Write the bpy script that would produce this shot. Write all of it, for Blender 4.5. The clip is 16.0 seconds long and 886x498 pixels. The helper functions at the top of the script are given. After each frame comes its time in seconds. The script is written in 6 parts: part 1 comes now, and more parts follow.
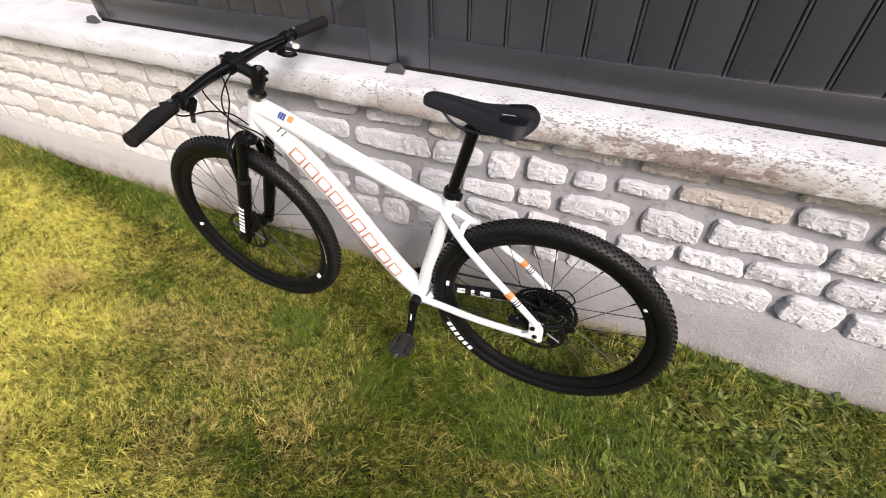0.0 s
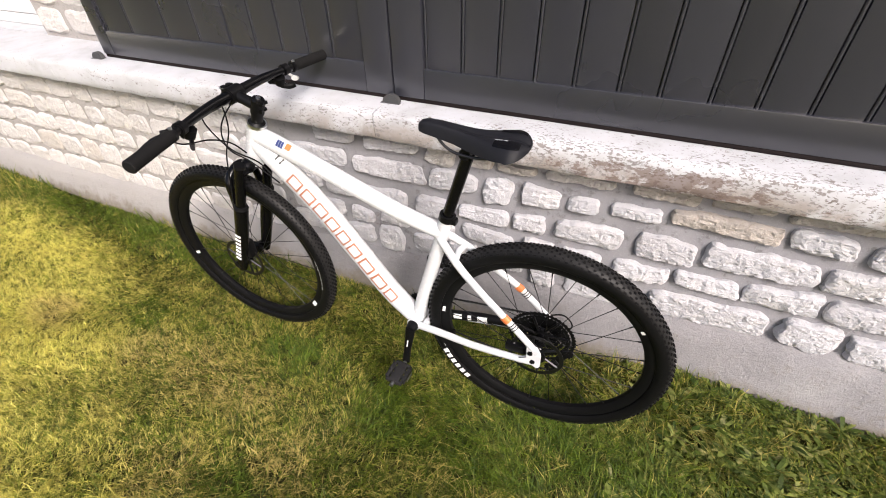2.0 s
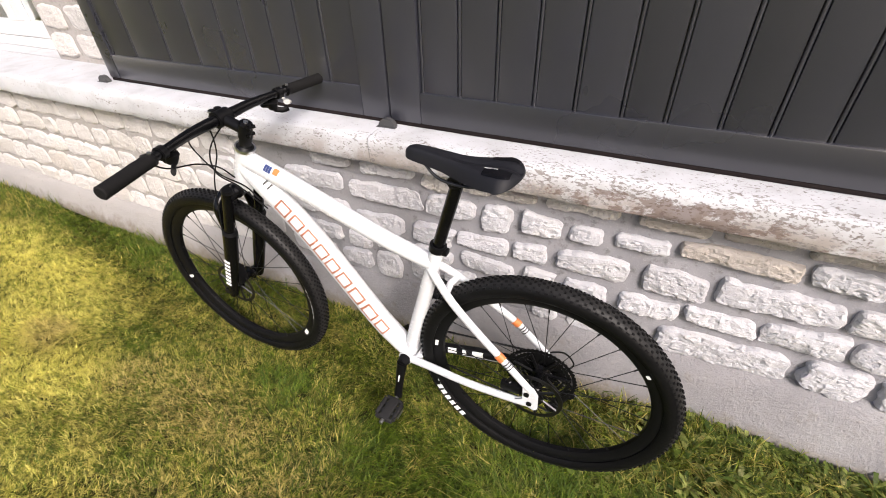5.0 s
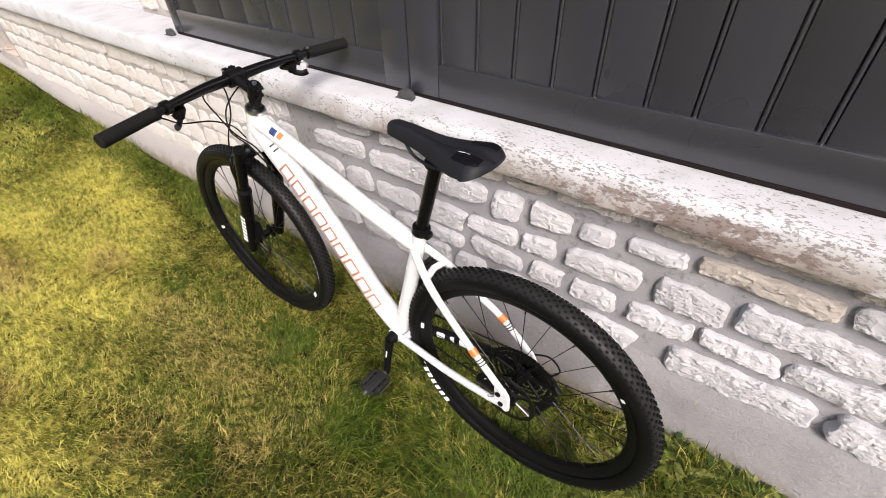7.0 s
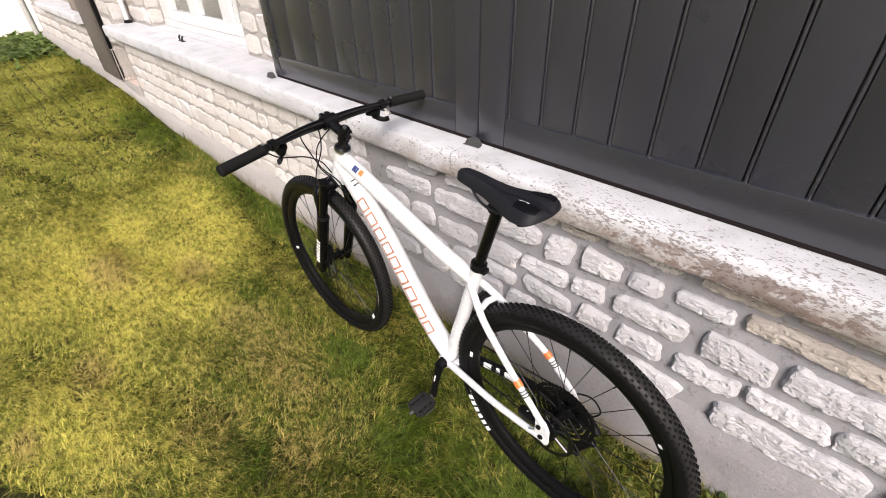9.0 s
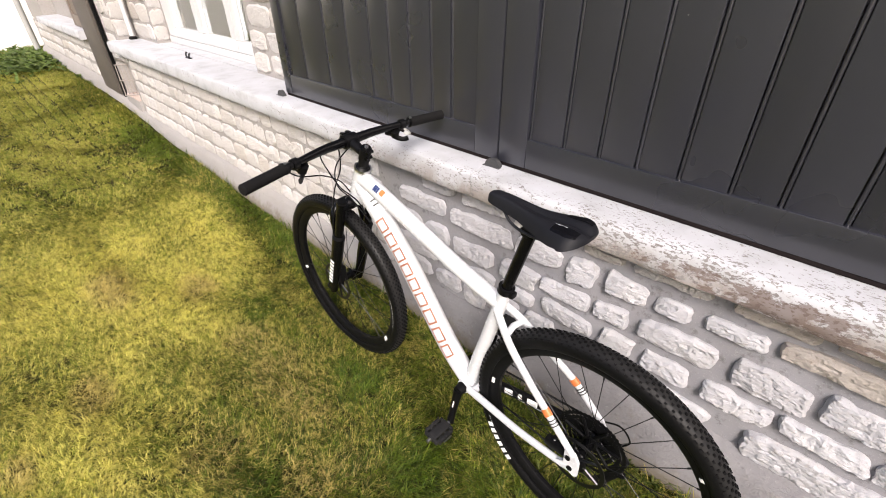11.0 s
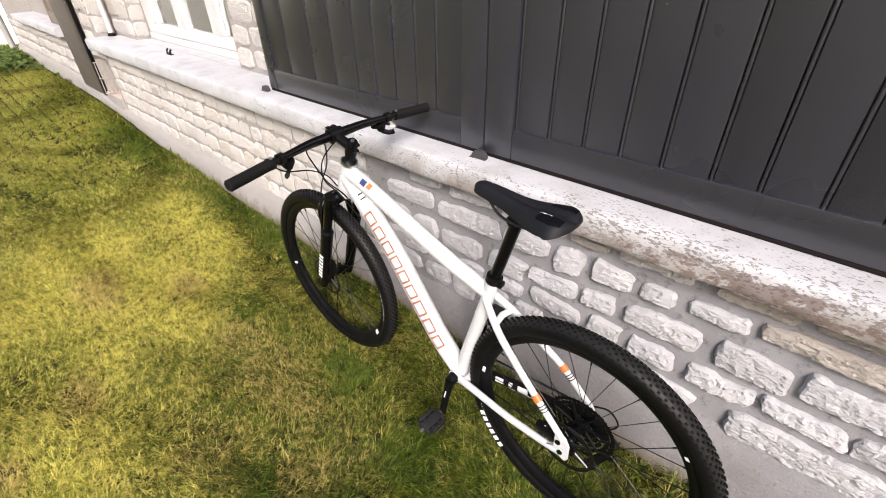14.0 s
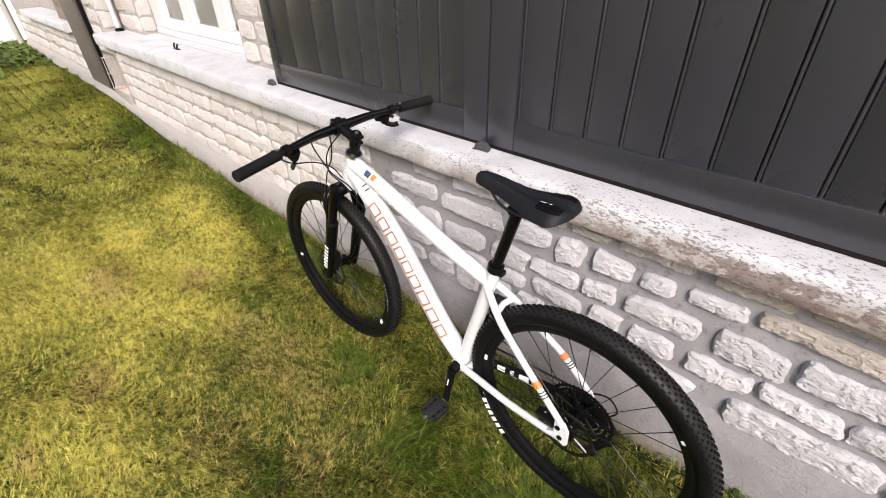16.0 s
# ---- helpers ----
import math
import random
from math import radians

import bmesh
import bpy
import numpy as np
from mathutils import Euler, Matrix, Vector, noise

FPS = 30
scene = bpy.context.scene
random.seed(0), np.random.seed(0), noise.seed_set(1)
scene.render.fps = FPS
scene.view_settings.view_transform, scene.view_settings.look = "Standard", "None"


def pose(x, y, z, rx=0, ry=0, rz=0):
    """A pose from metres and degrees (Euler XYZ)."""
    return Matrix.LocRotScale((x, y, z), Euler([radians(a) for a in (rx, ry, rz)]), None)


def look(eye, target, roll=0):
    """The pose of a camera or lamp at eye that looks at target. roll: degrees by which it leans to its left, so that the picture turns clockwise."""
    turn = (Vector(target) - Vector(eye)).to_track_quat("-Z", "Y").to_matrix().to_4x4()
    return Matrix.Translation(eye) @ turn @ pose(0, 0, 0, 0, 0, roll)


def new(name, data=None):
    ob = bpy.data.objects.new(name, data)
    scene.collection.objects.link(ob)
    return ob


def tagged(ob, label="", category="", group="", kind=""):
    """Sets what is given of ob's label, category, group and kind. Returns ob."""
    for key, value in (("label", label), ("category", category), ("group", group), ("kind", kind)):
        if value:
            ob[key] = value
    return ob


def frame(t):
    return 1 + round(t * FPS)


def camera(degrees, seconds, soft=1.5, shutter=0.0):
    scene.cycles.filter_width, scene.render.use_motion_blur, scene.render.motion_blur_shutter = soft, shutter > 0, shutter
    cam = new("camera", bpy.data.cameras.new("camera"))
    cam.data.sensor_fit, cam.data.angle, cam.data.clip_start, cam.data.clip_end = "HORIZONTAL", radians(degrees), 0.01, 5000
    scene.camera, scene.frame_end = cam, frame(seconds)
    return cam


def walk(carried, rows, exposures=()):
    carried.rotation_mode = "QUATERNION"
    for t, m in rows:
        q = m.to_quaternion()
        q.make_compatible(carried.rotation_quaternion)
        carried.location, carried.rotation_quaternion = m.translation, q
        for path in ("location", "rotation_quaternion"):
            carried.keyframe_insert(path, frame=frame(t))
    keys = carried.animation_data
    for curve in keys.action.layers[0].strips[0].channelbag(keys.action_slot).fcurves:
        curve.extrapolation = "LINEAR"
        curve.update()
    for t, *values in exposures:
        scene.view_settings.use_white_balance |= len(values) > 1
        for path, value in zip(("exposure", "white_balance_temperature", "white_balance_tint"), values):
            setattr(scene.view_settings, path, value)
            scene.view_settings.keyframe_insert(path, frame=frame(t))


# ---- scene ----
# ------------------------------------------------------------------ camera
EXPOSURES = [(0.0, 0.89, 6500, 14), (4.5, 0.89, 6500, 14), (7.0, 0.82, 6500, 14), (9.0, 0.77, 6500, 14), (12.5, 0.80, 6500, 14), (14.5, 0.76, 6500, 14), (16.0, 0.75, 6500, 14)]
cam = camera(90.1, 16.0, soft=1.0)
PATH = [
    (0, (-0.011, -1.238, 1.412), (-0.623, 0.092, 0.049), -1.1),
    (0.5, (-0.011, -1.24, 1.406), (-0.62, 0.113, 0.065), -0.9),
    (1, (-0.001, -1.243, 1.402), (-0.624, 0.132, 0.091), -1.1),
    (1.5, (0.002, -1.245, 1.401), (-0.626, 0.149, 0.112), -1.2),
    (2, (-0.001, -1.249, 1.401), (-0.638, 0.169, 0.143), -1.2),
    (2.5, (-0.008, -1.237, 1.393), (-0.653, 0.203, 0.164), -1.1),
    (3, (-0.023, -1.224, 1.398), (-0.677, 0.222, 0.18), -1.0),
    (3.5, (-0.032, -1.224, 1.391), (-0.698, 0.233, 0.194), -0.8),
    (4, (-0.025, -1.22, 1.391), (-0.702, 0.24, 0.202), -0.6),
    (4.5, (-0.013, -1.212, 1.385), (-0.685, 0.248, 0.194), -0.4),
    (4.7, (0.002, -1.195, 1.384), (-0.684, 0.264, 0.2), -0.7),
    (6.8, (0.165, -0.966, 1.341), (-0.776, 0.245, 0.057), -4.9),
    (7, (0.183, -1.001, 1.365), (-0.771, 0.216, 0.097), -1.8),
    (7.5, (0.214, -1.045, 1.409), (-0.872, 0.093, 0.173), -1.9),
    (8, (0.228, -1.063, 1.421), (-0.899, 0.067, 0.215), -2.0),
    (8.5, (0.234, -1.062, 1.428), (-0.921, 0.064, 0.246), -2.2),
    (9, (0.225, -1.081, 1.437), (-0.954, 0.061, 0.295), -1.7),
    (9.5, (0.198, -1.114, 1.446), (-1.012, 0.037, 0.346), -1.0),
    (12, (0.132, -1.122, 1.429), (-1.031, 0.096, 0.35), -0.9),
    (12.5, (0.143, -1.123, 1.434), (-1.011, 0.097, 0.348), -1.2),
    (13, (0.151, -1.127, 1.437), (-0.995, 0.097, 0.346), -1.0),
    (13.5, (0.154, -1.129, 1.435), (-0.995, 0.091, 0.344), -1.0),
    (14, (0.155, -1.126, 1.434), (-0.992, 0.088, 0.334), -1.1),
    (14.5, (0.164, -1.125, 1.435), (-0.988, 0.073, 0.322), -1.3),
    (15, (0.175, -1.136, 1.431), (-0.978, 0.055, 0.312), -1.4),
    (15.5, (0.18, -1.148, 1.433), (-0.977, 0.04, 0.315), -1.4),
    (16, (0.179, -1.141, 1.434), (-0.977, 0.048, 0.316), -1.5),
]
walk(cam, [(t, look(eye, target, roll)) for t, eye, target, roll in PATH], EXPOSURES)

# ------------------------------------------------------------------ light
world = bpy.data.worlds.new("sky")
scene.world = world
world.use_nodes = True
wn = world.node_tree.nodes
sky = wn.new("ShaderNodeTexSky")
sky.sky_type = "NISHITA"
sky.sun_disc = False
SUN_ELEVATION, SUN_AZIMUTH = 38.0, 46.0   # azimuth: degrees from -y towards +x
sky.sun_elevation = radians(SUN_ELEVATION)
sky.sun_rotation = radians(180.0 - SUN_AZIMUTH)
sky.air_density, sky.dust_density, sky.ozone_density = 1.0, 5.0, 1.0
wn["Background"].inputs["Strength"].default_value = 0.115
world.node_tree.links.new(sky.outputs["Color"], wn["Background"].inputs["Color"])

sun_data = bpy.data.lights.new("sun", "SUN")
sun_data.energy = 2.5
sun_data.angle = radians(18)   # hazy, overcast light
sun_data.color = (1.0, 0.965, 0.92)
sun = new("sun", sun_data)
_az, _el = radians(SUN_AZIMUTH), radians(SUN_ELEVATION)
SUN_FROM = Vector((math.sin(_az) * math.cos(_el), -math.cos(_az) * math.cos(_el), math.sin(_el)))
sun.matrix_world = look(SUN_FROM * 30, (0, 0, 0))


# ------------------------------------------------------------------ materials
class Nodes:
    """A node material under construction."""

    def __init__(self, name):
        self.m = bpy.data.materials.new(name)
        self.m.use_nodes = True
        self.t = self.m.node_tree
        self.bsdf = self.t.nodes["Principled BSDF"]
        self.coord = self.t.nodes.new("ShaderNodeTexCoord")

    def node(self, kind, **inputs):
        n = self.t.nodes.new(kind)
        for key, value in inputs.items():
            self.put(n, key.replace("_", " "), value)
        return n

    def put(self, n, key, value):
        if isinstance(value, bpy.types.NodeSocket):
            self.t.links.new(value, n.inputs[key])
        else:
            n.inputs[key].default_value = value

    def noise(self, scale, detail=4.0, rough=0.6, vec=None, distortion=0.0):
        n = self.node("ShaderNodeTexNoise", Scale=scale, Detail=detail, Roughness=rough, Distortion=distortion)
        self.t.links.new(vec or self.coord.outputs["Object"], n.inputs["Vector"])
        return n.outputs["Fac"]

    def voronoi(self, scale, feature="F1", vec=None):
        n = self.node("ShaderNodeTexVoronoi", Scale=scale)
        n.feature = feature
        self.t.links.new(vec or self.coord.outputs["Object"], n.inputs["Vector"])
        return n.outputs["Distance"]

    def ramp(self, fac, stops):
        n = self.t.nodes.new("ShaderNodeValToRGB")
        self.t.links.new(fac, n.inputs["Fac"])
        e = n.color_ramp.elements
        while len(e) < len(stops):
            e.new(0.5)
        for el, (pos, col) in zip(e, stops):
            el.position = pos
            el.color = (*col, 1) if len(col) == 3 else col
        return n.outputs["Color"]

    def step(self, fac, lo, hi):
        n = self.node("ShaderNodeMapRange")
        n.interpolation_type = "SMOOTHSTEP"
        self.t.links.new(fac, n.inputs["Value"])
        n.inputs["From Min"].default_value, n.inputs["From Max"].default_value = lo, hi
        return n.outputs["Result"]

    def mix(self, fac, a, b, blend="MIX"):
        n = self.t.nodes.new("ShaderNodeMix")
        n.data_type, n.blend_type = "RGBA", blend
        for socket, value in ((n.inputs[0], fac), (n.inputs[6], a), (n.inputs[7], b)):
            if isinstance(value, bpy.types.NodeSocket):
                self.t.links.new(value, socket)
            elif isinstance(value, (int, float)):
                socket.default_value = value
            else:
                socket.default_value = (*value, 1)
        return n.outputs[2]

    def math(self, op, a, b=0.0):
        n = self.t.nodes.new("ShaderNodeMath")
        n.operation = op
        for i, value in enumerate((a, b)):
            if isinstance(value, bpy.types.NodeSocket):
                self.t.links.new(value, n.inputs[i])
            else:
                n.inputs[i].default_value = value
        return n.outputs[0]

    def axes(self, vec=None):
        n = self.t.nodes.new("ShaderNodeSeparateXYZ")
        self.t.links.new(vec or self.coord.outputs["Object"], n.inputs[0])
        return n.outputs

    def world_pos(self):
        return self.t.nodes.new("ShaderNodeNewGeometry").outputs["Position"]

    def moved(self, offset):
        n = self.t.nodes.new("ShaderNodeVectorMath")
        self.t.links.new(self.world_pos(), n.inputs[0])
        n.inputs[1].default_value = offset
        return n.outputs[0]

    def island(self):
        return self.t.nodes.new("ShaderNodeNewGeometry").outputs["Random Per Island"]

    def random(self):
        return self.t.nodes.new("ShaderNodeObjectInfo").outputs["Random"]

    def bump(self, height, strength=0.5, distance=0.01, normal=None):
        n = self.node("ShaderNodeBump", Strength=strength, Distance=distance)
        self.t.links.new(height, n.inputs["Height"])
        if normal:
            self.t.links.new(normal, n.inputs["Normal"])
        return n.outputs["Normal"]

    def done(self, color=None, rough=None, metal=None, normal=None, **more):
        for key, value in (("Base Color", color), ("Roughness", rough), ("Metallic", metal), ("Normal", normal), *((k.replace("_", " "), v) for k, v in more.items())):
            if value is None:
                continue
            if isinstance(value, tuple) and len(value) == 3:
                value = (*value, 1)
            self.put(self.bsdf, key, value)
        return self.m


def stone_material(name="limestone", brown=False):
    k = Nodes(name)
    w = k.world_pos()
    rnd = k.random()
    base = k.ramp(rnd, [(0.0, (0.386, 0.382, 0.402)), (0.3, (0.435, 0.431, 0.454)), (0.9, (0.474, 0.471, 0.497)), (1.0, (0.425, 0.412, 0.411))])
    # the older masonry further along the house is creamier
    x = k.axes(w)[0]
    cream = k.ramp(rnd, [(0.0, (0.455, 0.430, 0.400)), (0.5, (0.515, 0.495, 0.480)), (0.85, (0.495, 0.472, 0.448)), (1.0, (0.45, 0.412, 0.370))])
    base = k.mix(k.math("MULTIPLY", k.step(x, -1.0, -1.9), 0.85), base, cream)
    if brown:
        base = k.ramp(rnd, [(0.0, (0.375, 0.340, 0.310)), (0.5, (0.42, 0.393, 0.370)), (1.0, (0.47, 0.453, 0.442))])
    fine, mid, broad = k.noise(150, 6, 0.75, w), k.noise(34, 6, 0.7, w, 0.4), k.noise(7, 3, 0.5, w)
    col = k.mix(k.math("MULTIPLY", k.step(mid, 0.45, 0.30), 0.85), base, (0.25, 0.208, 0.172) if brown else (0.36, 0.345, 0.34))
    col = k.mix(k.math("MULTIPLY", k.step(broad, 0.54, 0.72), 0.5), col, (0.58, 0.565, 0.565))
    col = k.mix(k.math("MULTIPLY", k.step(fine, 0.56, 0.68), 0.55), col, (0.31, 0.29, 0.28))
    # pits also get a dark colour that paints the shade in crevices
    pits = k.step(k.voronoi(95, "F1", w), 0.16, 0.06)
    col = k.mix(k.math("MULTIPLY", k.math("MULTIPLY", pits, k.step(broad, 0.42, 0.56)), 0.75), col, (0.20, 0.19, 0.185))
    bed = k.t.nodes.new("ShaderNodeVectorMath")
    bed.operation = "MULTIPLY"
    k.t.links.new(w, bed.inputs[0])
    bed.inputs[1].default_value = (0.62, 1.0, 1.0)
    chips, flakes = k.noise(120, 4, 0.65, bed.outputs[0], 0.7), k.voronoi(150, "F1", bed.outputs[0])
    height = k.math("ADD", chips, k.math("ADD", k.math("MULTIPLY", flakes, 0.45), k.math("MULTIPLY", k.noise(210, 2, 0.5, w), 0.25)))
    height = k.math("SUBTRACT", height, k.math("MULTIPLY", pits, 0.25))
    n = k.bump(height, 1.0, 0.0046)
    return k.done(col, 0.92, normal=n, Specular_IOR_Level=0.2)


def mortar_material():
    k = Nodes("mortar")
    w = k.world_pos()
    a, b, c = k.noise(3.0, 4, 0.6, w), k.noise(30, 5, 0.7, w), k.noise(220, 3, 0.7, w)
    col = k.ramp(a, [(0.25, (0.213, 0.209, 0.225)), (0.55, (0.266, 0.261, 0.279)), (0.8, (0.328, 0.324, 0.343))])
    # new grey pointing behind the bicycle, old pale lime mortar beyond it
    old = k.ramp(b, [(0.3, (0.27, 0.250, 0.232)), (0.6, (0.37, 0.350, 0.332))])
    lime = k.step(k.math("ADD", k.axes(w)[0], k.math("MULTIPLY", a, 0.8)), -0.5, -1.5)
    col = k.mix(k.math("MULTIPLY", lime, 0.9), col, old)
    col = k.mix(k.math("MULTIPLY", k.step(b, 0.54, 0.70), 0.7), col, (0.125, 0.121, 0.121))
    col = k.mix(k.math("MULTIPLY", k.step(c, 0.55, 0.70), 0.5), col, (0.36, 0.355, 0.355))
    n = k.bump(k.math("ADD", b, k.math("MULTIPLY", c, 0.5)), 0.6, 0.006)
    return k.done(col, 0.95, normal=n, Specular_IOR_Level=0.15)


def plinth_material():
    k = Nodes("plinth_render")
    w = k.world_pos()
    z = k.axes(w)[2]
    a, b, c = k.noise(2.2, 5, 0.6, w), k.noise(18, 6, 0.7, w), k.noise(140, 4, 0.7, w)
    col = k.ramp(a, [(0.3, (0.191, 0.184, 0.191)), (0.55, (0.244, 0.237, 0.245)), (0.75, (0.303, 0.296, 0.302))])
    col = k.mix(k.step(b, 0.55, 0.78), col, (0.21, 0.195, 0.185))
    col = k.mix(k.math("MULTIPLY", k.step(k.axes(w)[0], -0.8, -2.2), 0.7), col, (0.36, 0.342, 0.325))
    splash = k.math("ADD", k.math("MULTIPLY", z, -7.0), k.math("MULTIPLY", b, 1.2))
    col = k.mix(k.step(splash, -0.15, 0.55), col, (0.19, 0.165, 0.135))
    specks = k.math("MULTIPLY", k.step(k.voronoi(48, "F1", w), 0.22, 0.10), k.step(k.noise(9, 3, 0.6, w), 0.48, 0.60))
    col = k.mix(k.math("MULTIPLY", specks, 0.45), col, (0.13, 0.125, 0.12))
    col = k.mix(k.math("MULTIPLY", k.step(k.noise(60, 6, 0.75, w), 0.58, 0.70), 0.5), col, (0.36, 0.355, 0.35))
    crust = k.noise(55, 5, 0.7, w, 0.6)
    n = k.bump(k.math("ADD", k.math("ADD", b, crust), k.math("MULTIPLY", c, 0.6)), 0.9, 0.007)
    return k.done(col, 0.95, normal=n, Specular_IOR_Level=0.15)


def sill_material():
    k = Nodes("painted_sill_stone")
    w = k.world_pos()
    x, y, z = k.axes(w)
    # flakes lie along the sill
    along = k.t.nodes.new("ShaderNodeVectorMath")
    along.operation = "MULTIPLY"
    k.t.links.new(w, along.inputs[0])
    along.inputs[1].default_value = (0.55, 1.0, 1.0)
    vec = along.outputs[0]
    flake = k.noise(165, 5, 0.62, vec, 0.1)
    coarse = k.noise(44, 4, 0.6, vec)
    patch = k.noise(2.6, 4, 0.65, w)
    grit = k.noise(150, 4, 0.7, w)
    face = k.step(y, 0.0, -0.055)
    east = k.math("SUBTRACT", k.step(x, -1.2, -0.1), k.math("MULTIPLY", k.step(x, -1.2, -2.6), 0.9))
    amount = k.math("ADD", k.math("MULTIPLY", flake, 0.72), k.math("MULTIPLY", coarse, 0.28))
    amount = k.math("ADD", amount, k.math("MULTIPLY", k.math("SUBTRACT", patch, 0.5), 0.22))
    amount = k.math("ADD", amount, k.math("MULTIPLY", face, 0.046))
    amount = k.math("ADD", amount, k.math("MULTIPLY", east, 0.036))
    bare = k.step(amount, 0.614, 0.634)
    under = k.ramp(k.noise(22, 4, 0.6, w), [(0.3, (0.185, 0.168, 0.160)), (0.55, (0.26, 0.245, 0.238)), (0.8, (0.150, 0.128, 0.114))])
    paint = k.ramp(k.noise(7, 5, 0.6, w), [(0.3, (0.386, 0.388, 0.400)), (0.5, (0.460, 0.466, 0.489)), (0.75, (0.509, 0.520, 0.552))])
    # grime that has run down the lower half of the nose
    grime = k.math("MULTIPLY", k.math("MULTIPLY", face, k.step(k.math("ADD", z, k.math("MULTIPLY", coarse, 0.05)), 0.862, 0.800)), k.step(k.noise(9, 6, 0.7, w), 0.32, 0.58))
    paint = k.mix(k.math("MULTIPLY", k.math("MULTIPLY", grime, 0.8), k.step(x, -2.2, -0.6)), paint, (0.27, 0.230, 0.198))
    col = k.mix(bare, paint, under)
    # rust-brown stain on the front of the sill
    sx = k.math("ABSOLUTE", k.math("SUBTRACT", x, 0.14))
    stain = k.math("SUBTRACT", k.noise(34, 7, 0.74, vec, 0.2), k.math("MULTIPLY", sx, 0.55))
    stain = k.math("ADD", stain, k.math("MULTIPLY", face, 0.13))
    stain = k.math("ADD", stain, k.math("MULTIPLY", k.math("SUBTRACT", k.step(z, 0.845, 0.80), 0.75), 0.22))
    col = k.mix(k.math("MULTIPLY", k.step(stain, 0.56, 0.64), 0.75), col, (0.135, 0.092, 0.075))
    n = k.bump(k.math("SUBTRACT", k.math("MULTIPLY", grit, 0.4), k.math("MULTIPLY", bare, 0.6)), 0.55, 0.004)
    return k.done(col, 0.85, normal=n, Specular_IOR_Level=0.25)


def paint_material(name, color, rough=0.4, grain=0.0, tone=0.25, spec=0.5):
    k = Nodes(name)
    a = k.noise(3.5, 4, 0.6)
    b = k.noise(60, 4, 0.7)
    dark = tuple(c * (1 - tone) for c in color)
    light = tuple(min(1, c * (1 + tone)) for c in color)
    col = k.mix(a, dark, light)
    r = k.math("ADD", k.math("MULTIPLY", b, 0.16), rough - 0.08)
    if grain:
        return k.done(col, r, normal=k.bump(b, grain, 0.002), Specular_IOR_Level=spec)
    return k.done(col, r, Specular_IOR_Level=spec)


def shutter_material():
    k = Nodes("anthracite_shutter_paint")
    w = k.world_pos()
    a, b = k.noise(1.6, 4, 0.6, w), k.noise(120, 3, 0.6, w)
    spots = k.voronoi(7, "F1", w)
    rnd = k.random()
    col = k.mix(a, (0.0200, 0.0208, 0.0288), (0.0258, 0.0267, 0.0362))
    col = k.mix(1.0, col, k.ramp(rnd, [(0.0, (0.80, 0.80, 0.80)), (1.0, (1.12, 1.12, 1.12))]), "MULTIPLY")
    col = k.mix(k.step(spots, 0.017, 0.010), col, (0.16, 0.155, 0.155))
    dust = k.noise(26, 6, 0.75, w)
    col = k.mix(k.math("MULTIPLY", dust, 0.08), col, (0.085, 0.083, 0.088))
    r = k.math("ADD", k.math("MULTIPLY", a, 0.06), 0.25)
    return k.done(col, r, normal=k.bump(b, 0.06, 0.002), Specular_IOR_Level=0.9)


# patches of the lawn: centre x, y and half lengths; their edges wander
# SUNNY and SHADY put dappled sun and shade into the blade colour
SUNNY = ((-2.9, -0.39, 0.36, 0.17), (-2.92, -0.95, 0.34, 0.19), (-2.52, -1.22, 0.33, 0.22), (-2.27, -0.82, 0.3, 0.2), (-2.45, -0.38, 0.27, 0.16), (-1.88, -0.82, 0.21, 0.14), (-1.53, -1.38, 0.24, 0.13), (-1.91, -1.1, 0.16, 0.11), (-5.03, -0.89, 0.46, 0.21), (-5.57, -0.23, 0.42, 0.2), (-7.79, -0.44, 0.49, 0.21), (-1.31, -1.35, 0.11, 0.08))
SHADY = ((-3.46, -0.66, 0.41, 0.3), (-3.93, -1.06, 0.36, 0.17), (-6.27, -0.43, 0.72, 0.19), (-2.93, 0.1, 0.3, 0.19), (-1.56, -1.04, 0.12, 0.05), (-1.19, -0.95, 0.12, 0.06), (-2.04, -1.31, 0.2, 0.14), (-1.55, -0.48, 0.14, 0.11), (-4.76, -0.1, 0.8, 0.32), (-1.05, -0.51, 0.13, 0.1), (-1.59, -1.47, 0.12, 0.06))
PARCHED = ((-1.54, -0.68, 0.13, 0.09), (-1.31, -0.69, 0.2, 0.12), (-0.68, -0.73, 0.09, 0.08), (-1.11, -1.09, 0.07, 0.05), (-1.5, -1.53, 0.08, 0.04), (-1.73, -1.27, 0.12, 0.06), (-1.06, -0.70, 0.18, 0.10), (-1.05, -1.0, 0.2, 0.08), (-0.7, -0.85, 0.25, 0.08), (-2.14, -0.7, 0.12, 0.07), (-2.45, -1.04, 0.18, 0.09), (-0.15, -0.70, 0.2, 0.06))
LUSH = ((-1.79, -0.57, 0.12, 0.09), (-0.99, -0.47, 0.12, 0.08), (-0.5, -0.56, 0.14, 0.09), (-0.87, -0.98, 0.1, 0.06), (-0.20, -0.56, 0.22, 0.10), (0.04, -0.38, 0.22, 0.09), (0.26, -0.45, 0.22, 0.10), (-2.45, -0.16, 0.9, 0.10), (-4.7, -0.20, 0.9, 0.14))


